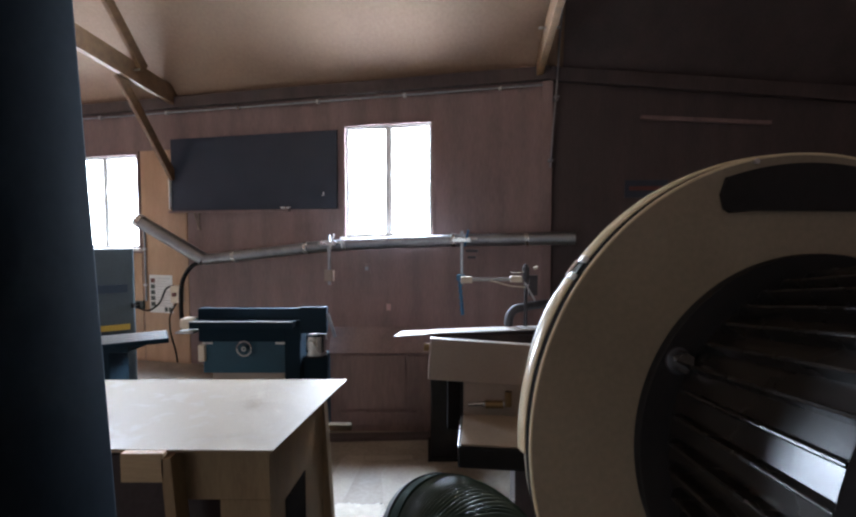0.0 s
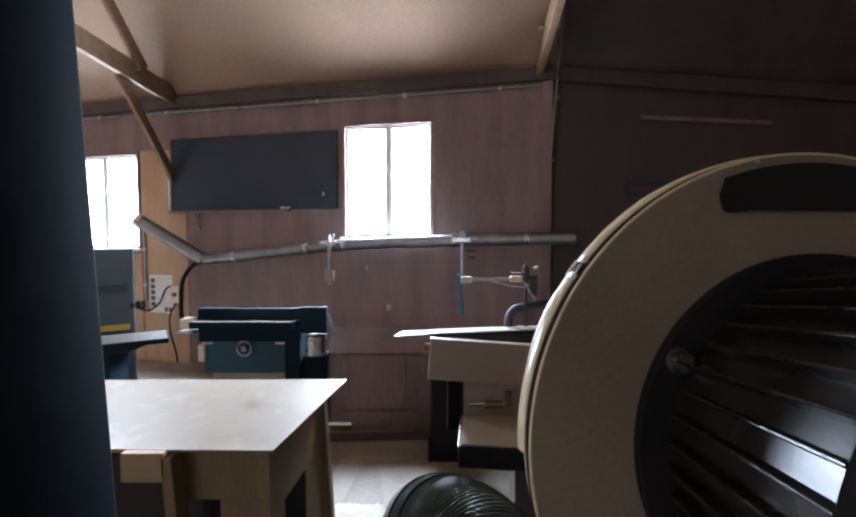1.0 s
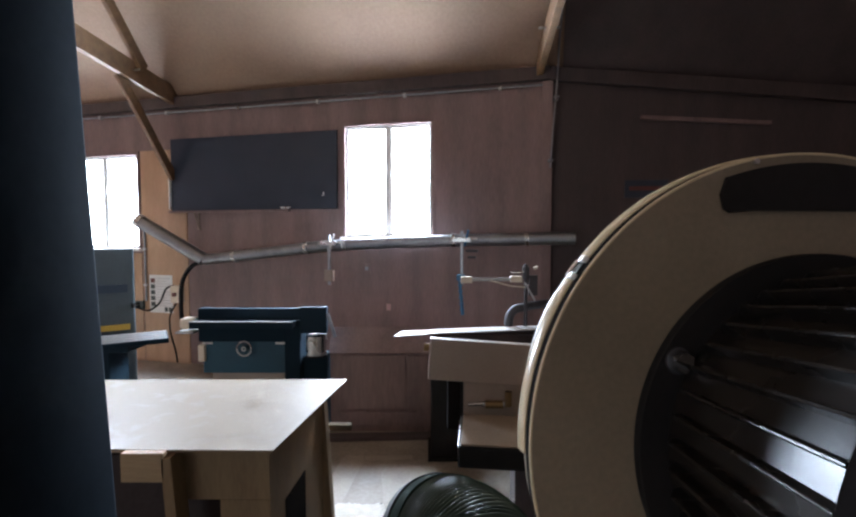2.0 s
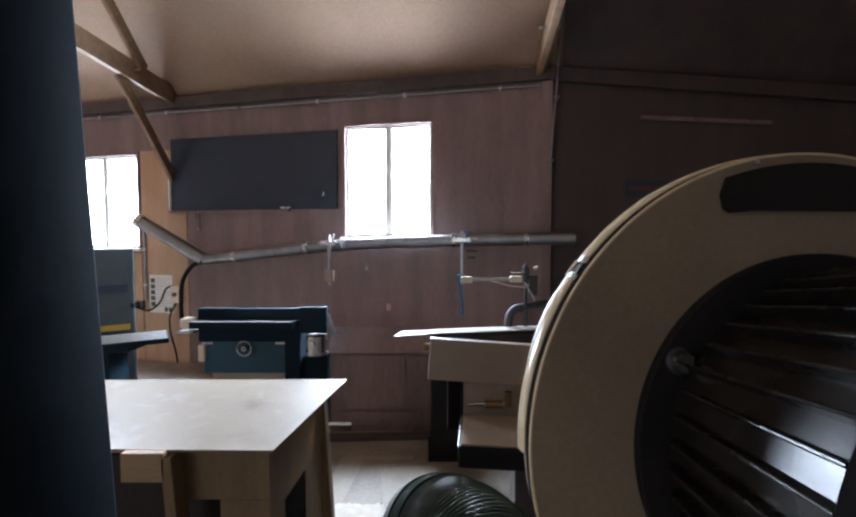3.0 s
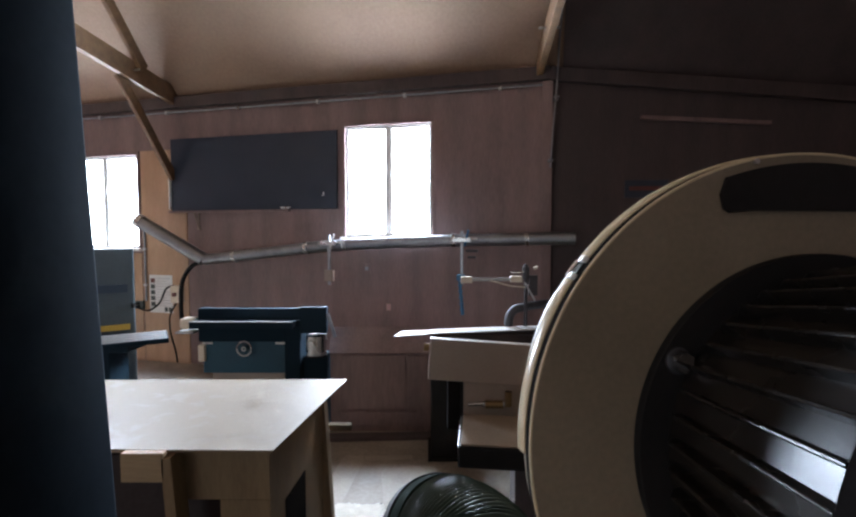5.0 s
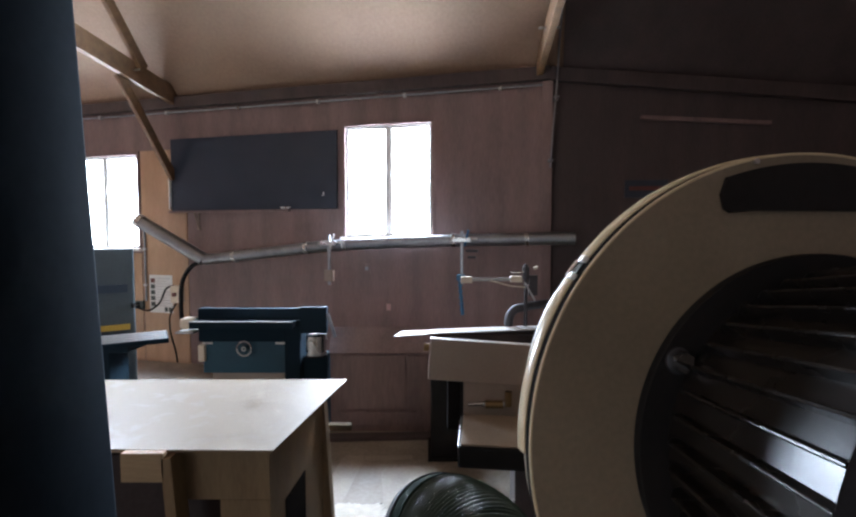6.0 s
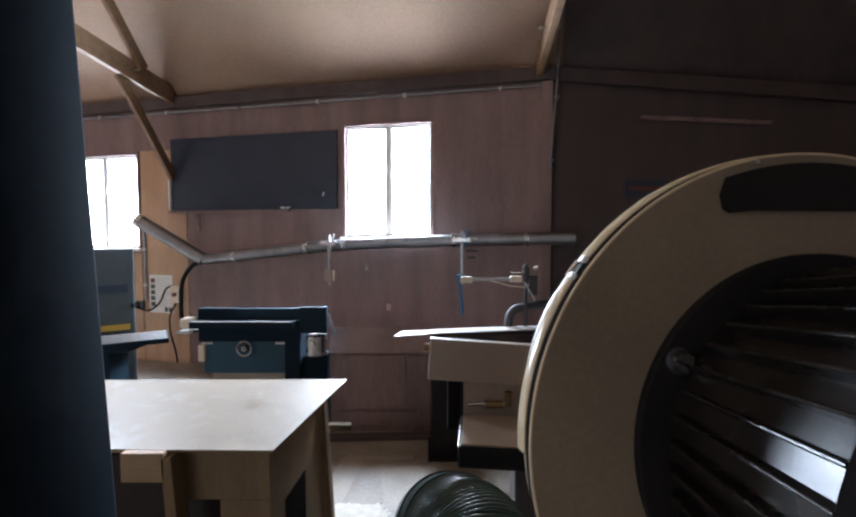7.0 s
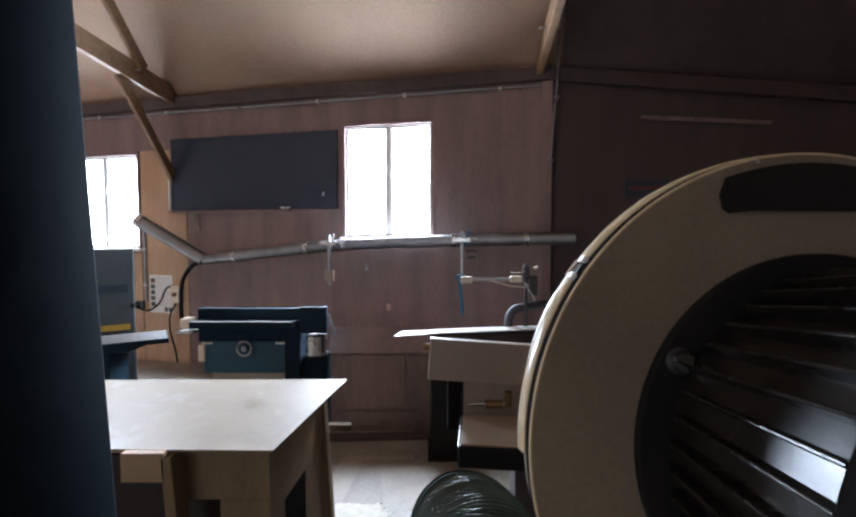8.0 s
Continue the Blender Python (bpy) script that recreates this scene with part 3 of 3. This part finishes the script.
# ---- the panel saw with a sheet on it ----
def panel_saw():
    t = thing("panel_saw", pose(0, 0, 0), "dark panel saw with an overhead guard arm", "saw")
    for x in (0.02, 1.28):
        part("pedestal", box(x, x + 0.22, 3.24, 3.69, 0.02, 0.795, 0.01), BLACK, t)
        part("foot", box(x - 0.02, x + 0.24, 3.22, 3.70, 0, 0.02, 0.004), BLACK, t)
    part("saw_table", box(0.02, 1.9, 3.27, 3.46, 0.80, 0.897, 0.006), DARK_BEAM, t)
    # Pale, barely metallic iron carries the arm's window highlights in its colour.
    arm = part("guard_arm", rod((0.27, 3.4, 1.268), (0.63, 3.4, 1.272), 0.013), PLANED, t, "steel guard arm, its highlights in the pale colour")
    part("clamp_block", box(0.24, 0.32, 3.375, 3.425, 1.245, 1.29, 0.004), CREAM, arm)
    part("clamp_block", box(0.60, 0.68, 3.375, 3.425, 1.25, 1.295, 0.004), CREAM, arm)
    post_ = part("guard_post", rod((0.715, 3.42, 0.85), (0.715, 3.42, 1.38), 0.014), GUNMETAL, t)
    part("collar", rod((0.715, 3.42, 1.27), (0.715, 3.42, 1.36), 0.024), GUNMETAL, post_)
    part("bracket", box(0.735, 0.80, 3.41, 3.43, 1.15, 1.30, 0.004), GUNMETAL, post_)
    part("clamp_screw", rod((0.60, 3.40, 1.325), (0.70, 3.40, 1.325), 0.007), STEEL, post_)
    # Cream instead of steel: the ball's bright spot is put into colour.
    part("lock_ball", rod((0.765, 3.38, 1.35), (0.79, 3.38, 1.362), 0.012), CREAM, post_, "ball knob, its highlight in the pale colour")
    part("stay", rod((0.70, 3.38, 1.25), (0.77, 3.36, 1.12), 0.006), STEEL, post_)
    part("guard_hose", tube([(0.60, 3.45, 0.85), (0.60, 3.45, 0.97), (0.635, 3.45, 1.035), (0.71, 3.45, 1.06), (0.9, 3.5, 1.08)], 0.032, 10, 16), GUNMETAL, t, "grey suction hose", True)
    part("cable", tube([(0.45, 3.39, 1.262), (0.52, 3.37, 1.245), (0.60, 3.37, 1.225), (0.70, 3.38, 1.215)], 0.005, 8, 8), CREAM, t, "pale thin cable", True)
    return t


panel_saw()
bm = bmesh.new()
outline = [(-0.243, 3.20), (-0.198, 3.36), (0.35, 3.43), (1.3, 3.46), (1.3, 3.34), (0.10, 3.27)]
low = [bm.verts.new((x, y, 0.8935)) for x, y in outline]
top = [bm.verts.new((x, y, 0.90)) for x, y in outline]
bm.faces.new(top), bm.faces.new(low)
for k in range(6):
    j = (k + 1) % 6
    bm.faces.new((low[k], low[j], top[j], top[k]))
bmesh.ops.recalc_face_normals(bm, faces=bm.faces)
sh = mesh_ob("sheet_board", bm, SHEET)
sh.matrix_basis = pose(0.027, 0, 0.0035, 0, -1.4, 0)
tagged(sh, "pale board lying flat on the saw table", "board")


# ---- the planer ----
def planer():
    t = thing("planer", pose(0, 0, 0), "blue planer with handwheel and bright steel table", "planer")
    body = part("body", box(-1.775, -1.10, 3.66, 3.98, 0.50, 0.76, 0.012), BLUE, t)
    part("plinth", box(-1.72, -1.14, 3.69, 3.96, 0.0, 0.50, 0.01), BEIGE_SANDER, t, "pale plinth")
    wheel = part("handwheel", lathe([(0.056 + 0.006 * math.cos(a), 0.006 * math.sin(a)) for a in [k * math.pi / 4 for k in range(8)]], 40, True), STEEL, t, "steel handwheel", True)
    wheel.matrix_basis = pose(-1.427, 3.60, 0.71)
    part("hub", lathe([(0.004, -0.006), (0.022, -0.006), (0.022, 0.06), (0.004, 0.06)], 24), BLUE, wheel, smooth=True)
    part("hub_ring", lathe([(0.014 + 0.005 * math.cos(a), -0.008 + 0.005 * math.sin(a)) for a in [k * math.pi / 4 for k in range(8)]], 24, True), STEEL, wheel, smooth=True)
    for k in range(3):
        tm = Matrix.Rotation(radians(120 * k + 20), 4, "Y")
        part("spoke", rod(tm @ Vector((0.015, 0, 0)), tm @ Vector((0.056, 0, 0)), 0.003, seg=8), GUNMETAL, wheel)
    for x in (-1.735, -1.16):
        part("label_plate", box(x - 0.04, x + 0.04, 3.653, 3.659, 0.733, 0.748), WHITE, body)
    part("fence", box(-1.81, -1.0, 3.665, 3.74, 0.90, 1.012, 0.006), DKBLUE, t)
    part("infeed_table", box(-1.80, -1.02, 3.50, 3.66, 0.885, 0.9345, 0.004), DKBLUE, t, "bright planed table edge")
    part("table_lip", box(-1.80, -1.02, 3.497, 3.514, 0.935, 0.942, 0.002), PLANED, t)
    part("table_bed", box(-1.79, -0.99, 3.62, 4.02, 0.76, 0.883, 0.01), DKBLUE, t)
    part("cutter_housing", box(-0.992, -0.785, 3.6, 3.665, 0.83, 1.035, 0.008), DKBLUE, t)
    part("gear_cover", box(-1.115, -0.995, 3.61, 3.80, 0.0, 0.93, 0.008), DKBLUE, t)
    can = part("chip_outlet", rod((-0.868, 3.62, 0.815), (-0.868, 3.62, 0.665), 0.078, seg=40), STEEL, t, "polished steel chip outlet", True)
    part("outlet_rim", rod((-0.868, 3.62, 0.665), (-0.868, 3.62, 0.65), 0.083, seg=40), BLACK, can)
    part("motor_box", box(-0.99, -0.80, 3.66, 3.86, 0.0, 0.64, 0.012), DKBLUE, t)
    part("end_guard", box(-1.93, -1.815, 3.6, 3.72, 0.86, 0.945, 0.025), CREAM, t, "cream rounded end guard")
    part("side_table", box(-1.95, -1.81, 3.58, 3.85, 0.83, 0.845, 0.003), IRON, t)
    part("cutter_lever", rod((-0.78, 3.62, 0.98), (-0.72, 3.6, 0.80), 0.014), GALV, t)
    part("switch_box", box(-1.80, -1.75, 3.63, 3.67, 0.60, 0.73, 0.006), CREAM, t)
    return t


planer()


# ---- the band saw in the corner ----
def band_saw():
    t = thing("band_saw", pose(0, 0, 0), "grey-green band saw with a slotted table", "band saw")
    turned = pose(-2.60, 4.12, 0, 0, 0, 32)
    up = part("upper_body", box(-0.52, 0.012, 0, 0.30, 0.0, 1.47, 0.015, turned), GREY_GREEN, t)
    part("badge", box(-0.31, -0.04, -0.006, -0.002, 1.09, 1.16, 0, turned), SCREEN, up, "dark maker's badge")
    part("stripe", box(-0.50, -0.03, -0.006, -0.002, 0.76, 0.81, 0, turned), YELLOW, up, "yellow warning stripe")
    part("lower_cabinet", box(-2.95, -2.45, 3.56, 3.80, 0.0, 0.70, 0.015), DKBLUE, t)
    swung = pose(-2.45, 3.43, 0, 0, 0, 31)
    tab = part("saw_table", box(-0.45, 0.47, 0, 0.38, 0.74, 0.775, 0.006, swung), DKBLUE, t)
    for k in range(4):
        part("table_strip", box(-0.44, 0.46, 0.02 + k * 0.09, 0.055 + k * 0.09, 0.776, 0.784, 0.002, swung), PLANED, tab)
    part("trunnion", box(-2.85, -2.3, 3.55, 3.9, 0.69, 0.739, 0.01), DKBLUE, t)
    part("catch", box(-2.612, -2.588, 4.10, 4.13, 0.95, 0.99, 0.003), BLACK, t)
    return t


band_saw()


# ---- on the window wall ----
def wall_thing(name, label, category):
    return thing(name, ROOM, label, category)


setting("wall_panel", box(-4.91, -4.25, -0.014, -0.002, 0.0, 2.62, 0.002), PLY, ROOM, "warm plywood panel fixed to the wall", "panel")
vc = wall_thing("wall_conduit", "grey vertical conduit beside the window", "conduit")
part("pipe", rod((-4.865, -0.03, 0.76), (-4.865, -0.03, 1.78), 0.013, seg=12), GALV, vc, smooth=True)
for z in (0.95, 1.4):
    part("clip", box(-4.89, -4.84, -0.044, -0.015, z, z + 0.025, 0.003), STEEL, vc)
setting("wall_panel_2", box(-8.0, -4.93, -0.014, -0.002, 0.0, 1.36, 0.002), PLY, ROOM, "warm plywood panel below the window", "panel")

bd = wall_thing("dark_wall_cabinet", "wide dark blue-black wall board with thin bright edge", "wall board")
part("carcass", box(-4.44, -2.26, -0.035, -0.016, 1.88, 2.74, 0.004), SCREEN, bd)
# White paint stands in for light reflected by the board's metal edge.
part("edge_glint", box(-4.462, -4.442, -0.060, -0.030, 1.90, 2.36, 0.002), WHITE, bd, "white strip standing for the glint on a metal edge")
bracket = rod((-4.08, -0.02, 1.68), (-4.10, -0.06, 1.85), 0.010, seg=8)
rod_into(bracket, (-4.08, -0.012, 1.66), (-4.08, -0.012, 1.853), 0.010, seg=8)
box_into(bracket, -4.10, -4.06, -0.022, -0.002, 1.65, 1.68, 0.003)
part("shelf_bracket", bracket, BEIGE_SANDER, bd, "pale bracket under the ledge")
part("ledge", box(-4.46, -2.85, -0.07, -0.002, 1.855, 1.878, 0.003), BROWN_WALL, bd)
part("bracket", box(-2.93, -2.82, -0.10, -0.036, 1.885, 1.905, 0.004), STEEL, bd)

po = wall_thing("safety_poster", "white safety poster with small dark pictograms", "poster")
part("sheet", box(-4.82, -4.48, -0.0215, -0.0165, 0.62, 1.09), PAPER, po)
for k in range(5):
    part("pictogram", box(-4.80, -4.735, -0.0235, -0.022, 0.70 + k * 0.073, 0.755 + k * 0.073), INK if k < 4 else DULL_RED, po)
for x in (-4.600, -4.540):
    part("pictogram", box(x, x + 0.045, -0.0235, -0.022, 0.634, 0.690), INK, po)
for k in range(11):
    w = 0.20 if k % 3 else 0.14
    part("text_bar", box(-4.71, -4.71 + w, -0.0235, -0.022, 0.705 + k * 0.034, 0.712 + k * 0.034), mat("grey_print", (0.45, 0.45, 0.45), rough=0.8, bump=0) if k == 0 else bpy.data.materials["grey_print"], po)

sw = wall_thing("switch_box", "pale wall switch box with a red knob", "switch")
part("case", box(-4.44, -4.31, -0.10, -0.015, 0.76, 0.97, 0.008), CREAM, sw)
part("knob", rod((-4.375, -0.10, 0.865), (-4.375, -0.125, 0.865), 0.026), DULL_RED, sw)
part("cable", tube([(-4.42, -0.06, 0.97), (-4.50, -0.10, 0.93), (-4.60, -0.10, 0.76), (-4.75, -0.10, 0.66), (-4.88, -0.10, 0.67), (-4.98, -0.09, 0.70)], 0.011, 10, 8), BLACK, sw, "hanging black cable", True)
part("drop_cable", tube([(-4.40, -0.05, 0.76), (-4.47, -0.08, 0.60), (-4.47, -0.08, 0.40), (-4.42, -0.06, 0.15), (-4.40, -0.06, 0.02)], 0.010, 10, 8), BLACK, sw, smooth=True)

du = wall_thing("extraction_duct", "galvanised round extraction duct along the wall", "duct")
main = part("main_run", tube([(-3.88, -0.2, 1.30), (-3.0, -0.2, 1.395), (-2.3, -0.2, 1.47), (-1.5, -0.2, 1.515), (-0.7, -0.2, 1.54), (0.25, -0.2, 1.56)], 0.062, 16, 28), GALV, du, smooth=True)
for x, z in ((-3.45, 1.345), (-2.55, 1.445), (-2.1, 1.485), (-0.92, 1.535), (-0.2, 1.55)):
    part("joint_band", rod((x - 0.02, -0.2, z - 0.002), (x + 0.02, -0.2, z + 0.002), 0.068, seg=28), STEEL, main, smooth=True)
part("riser", rod((-4.62, -0.32, 1.74), (-3.86, -0.2, 1.30), 0.075, seg=28), GALV, du, "slanting duct branch", True)
part("riser_end", rod((-4.66, -0.326, 1.762), (-4.60, -0.317, 1.728), 0.083, seg=28), STEEL, du, smooth=True)
part("branch_hose", tube([(-3.88, -0.22, 1.28), (-4.00, -0.25, 1.22), (-4.10, -0.28, 1.05), (-4.11, -0.30, 0.8), (-4.05, -0.35, 0.45)], 0.024, 12, 18), BLACK, du, "dark flexible branch hose", True)


def clamp(x, z, label, blue):
    t = wall_thing("bar_clamp", label, "clamp")
    part("bar", box(x - 0.015, x + 0.015, -0.305, -0.285, z - 0.44, z + 0.09, 0.003), GALV, t)
    part("jaw", box(x - 0.09, x + 0.09, -0.33, -0.27, z - 0.02, z + 0.025, 0.006), STEEL, t)
    part("screw", rod((x - 0.12, -0.30, z + 0.0), (x + 0.15, -0.30, z + 0.01), 0.012), STEEL, t)
    part("handle", rod((x + 0.03, -0.31, z - 0.06), (x + 0.07, -0.33, z + 0.10), 0.011), CYAN if blue else STEEL, t)
    if blue:
        part("sliding_head", box(x - 0.05, x + 0.03, -0.32, -0.27, z - 0.40, z - 0.34, 0.008), CYAN, t)
        grip = part("grip", rod((x - 0.02, -0.30, z - 0.40), (x + 0.01, -0.30, z - 0.74), 0.014, 0.018), CYAN, t, "ribbed blue grip")
        for k in range(5):
            part("grip_ring", rod((x - 0.017 + 0.005 * k, -0.30, z - 0.44 - 0.06 * k), (x - 0.016 + 0.005 * k, -0.30, z - 0.455 - 0.06 * k), 0.023), CYAN, grip)
        part("side_jaw", box(x + 0.04, x + 0.16, -0.32, -0.28, z - 0.12, z - 0.09, 0.006), GUNMETAL, t)
        part("side_jaw", box(x + 0.06, x + 0.14, -0.32, -0.28, z - 0.18, z - 0.155, 0.006), GUNMETAL, t)
    else:
        part("sliding_head", box(x - 0.05, x + 0.05, -0.32, -0.27, z - 0.40, z - 0.28, 0.008), BEIGE_SANDER, t)
    return t


clamp(-2.24, 1.50, "steel bar clamp hung on the duct", False)
clamp(-0.82, 1.54, "steel bar clamp with blue grips on the duct", True)

dp = thing("down_pipe", NE, "thin grey conduit on the wall, bent up along the ceiling", "conduit")
part("pipe", tube([(0.0, -0.12, 2.24), (0.02, -0.12, 2.6), (0.05, -0.12, 3.0), (0.06, -0.12, 3.22), (0.055, -0.22, 3.40), (0.05, -0.42, 3.61)], 0.011, 8, 10), GALV, dp, smooth=True)
for x, z in ((0.0, 2.3), (0.045, 2.9)):
    part("clip", box(x - 0.02, x + 0.03, -0.13, -0.002, z, z + 0.025, 0.004), GALV, dp)
setting("trim_3", box(-0.07, 0.03, -0.06, -0.003, 0, EAVE - 0.15, 0.006), BROWN_WALL, ROOM, "brown timber wall post at the bend in the wall", "trim")
ba = thing("wall_batten", NE @ pose(0.85, 0, 2.715, 0, 4.4, 0), "long thin timber batten on the dark wall", "batten")
part("strip", box(0, 1.15, -0.05, -0.002, -0.018, 0.018, 0.004), BROWN_WALL, ba)
sg = thing("wall_sign", NE, "small dark sign with faded red print", "sign")
part("plate", box(0.72, 1.12, -0.015, -0.002, 1.95, 2.12, 0.003), SCREEN, sg)
part("text_bar", box(0.76, 1.08, -0.018, -0.0155, 2.02, 2.06), DULL_RED, sg)

# ---- on the floor ----
def board(x, y, z, lx, ly, lz, turn, material=None):
    b = mesh_ob("timber_board", box(-lx / 2, lx / 2, -ly / 2, ly / 2, 0, lz, 0.004), material or BENCH)
    b.matrix_basis = pose(x, y, z, 0, 0, turn)
    return tagged(b, "dark offcut timber board lying on the floor", "board")


cup = thing("low_cupboard", pose(0, 0, 0), "low dark brown timber cupboard against the wall", "cupboard")
part("carcass", box(-0.785, 0.9, 3.72, 3.80, 0.05, 0.65, 0.006), BROWN_WALL, cup)
bm = bmesh.new()
ends = [[bm.verts.new((x, y, z)) for y, z in ((3.70, 0.651), (3.81, 0.651), (3.81, 0.84))] for x in (-0.79, 0.91)]
for k in range(3):
    bm.faces.new((ends[0][k], ends[0][(k + 1) % 3], ends[1][(k + 1) % 3], ends[1][k]))
bm.faces.new(ends[0]), bm.faces.new(ends[1])
bmesh.ops.recalc_face_normals(bm, faces=bm.faces)
part("sloping_lid", bm, BROWN_WALL, cup, "sloping brown lid")
part("plinth", box(-0.78, 0.88, 3.735, 3.79, 0.0, 0.05), BROWN_WALL, cup)
part("rail", box(-0.69, -0.10, 3.70, 3.719, 0.11, 0.17, 0.003), BROWN_WALL, cup)
for x in (-0.69, -0.16, 0.37):
    part("door", box(x, x + 0.51, 3.704, 3.719, 0.19, 0.63, 0.003), BROWN_WALL, cup)
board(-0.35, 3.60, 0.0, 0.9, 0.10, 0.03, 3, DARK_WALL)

heap = bmesh.new()
rng = random.Random(4)
rows_, cols = 14, 26
grid = []
for i in range(rows_):
    line = []
    for j in range(cols):
        u, v = j / (cols - 1) * 2 - 1, i / (rows_ - 1) * 2 - 1
        edge = 1 + 0.16 * noise.noise((u * 5, v * 5, 3)) + 0.08 * rng.uniform(-1, 1)
        z = max(0.0, 1 - (u * u + v * v)) * 0.018 * (0.6 + 0.8 * abs(noise.noise((u * 4, v * 4, 0))))
        line.append(heap.verts.new((0.24 * u * edge, 0.16 * v * edge, 0.001 + z)))
    grid.append(line)
for i in range(rows_ - 1):
    for j in range(cols - 1):
        heap.faces.new((grid[i][j], grid[i][j + 1], grid[i + 1][j + 1], grid[i + 1][j]))
hp = mesh_ob("sawdust_heap", heap, SAWDUST, True)
hp.matrix_basis = pose(-0.46, 2.55, 0)
tagged(hp, "ragged thin heap of pale sawdust on the floor", "sawdust", kind="stuff")

# ---- small things on the wall and floor ----
hk = wall_thing("wall_hook", "small pale hook on the wall beside the window", "hook")
part("plate", box(-2.435, -2.413, -0.043, -0.0352, 2.02, 2.06, 0.003), GALV, hk)
part("arm", tube([(-2.425, -0.04, 2.03), (-2.42, -0.075, 2.015), (-2.40, -0.095, 2.03), (-2.395, -0.095, 2.06)], 0.007, 6, 8), STEEL, hk, smooth=True)
so = wall_thing("wall_socket", "small pale socket on the boarded wall", "socket")
part("plate", box(-1.96, -1.89, -0.02, -0.002, 1.17, 1.27, 0.006), BROWN_WALL, so)
part("insert", box(-1.945, -1.905, -0.024, -0.0205, 1.20, 1.24, 0.002), GALV, so)
st = wall_thing("wall_sticker", "small faded pink sticker on the boarded wall", "sticker")
part("patch", box(-1.705, -1.655, -0.006, -0.002, 0.765, 0.835, 0.001), PINK, st)
pl = wall_thing("plug_socket", "dark double plug socket with plugged cables", "socket")
part("plate", box(-5.02, -4.90, -0.05, -0.016, 0.66, 0.76, 0.005), INK, pl)
for z in (0.69, 0.73):
    part("plug", rod((-4.96, -0.05, z), (-4.96, -0.09, z), 0.018, 0.014, 12), BLACK, pl)
# Worn pale patches; the second one puts a floor glint into the colour.
for k, (x, y, lx, ly, turn) in enumerate(((-0.56, 3.0, 0.16, 0.62, -6), (-0.28, 3.28, 0.34, 0.07, 4), (-0.14, 2.9, 0.30, 0.5, 8))):
    bm = bmesh.new()
    ring = []
    for q in range(28):
        a = 2 * math.pi * q / 28
        c, d = math.cos(a), math.sin(a)
        r = 1 / max(abs(c), abs(d)) * (1 + 0.05 * noise.noise((c * 2.3, d * 2.3, k * 5.0)))
        ring.append((lx / 2 * c * r, ly / 2 * d * r))
    bm.faces.new([bm.verts.new((a, b, 0.0018)) for a, b in ring])
    fp = mesh_ob("floor_patch", bm, CONC_LIGHT)
    fp.matrix_basis = pose(x, y, 0, 0, 0, turn)
    tagged(fp, "pale patch in the concrete floor, wear and painted glint", "floor patch", kind="structure")


# ---- what moves ----
def motions():
    """The hose swings slowly round as the suction settles."""
    x, y, z = 0.074, 0.62, -0.045
    walk(HOSE_THING, [(0.0, pose(x, y, z)), (4.6, pose(x, y, z)), (5.8, pose(x, y, z, 0, 0, -0.8)), (6.5, pose(x, y, z, 0, 0, -4.0)),
                      (7.0, pose(x, y, z, 0, 0, -7.5)), (8.0, pose(x + 0.001, y, z - 0.001, 0, 0, -17.0))])


motions()
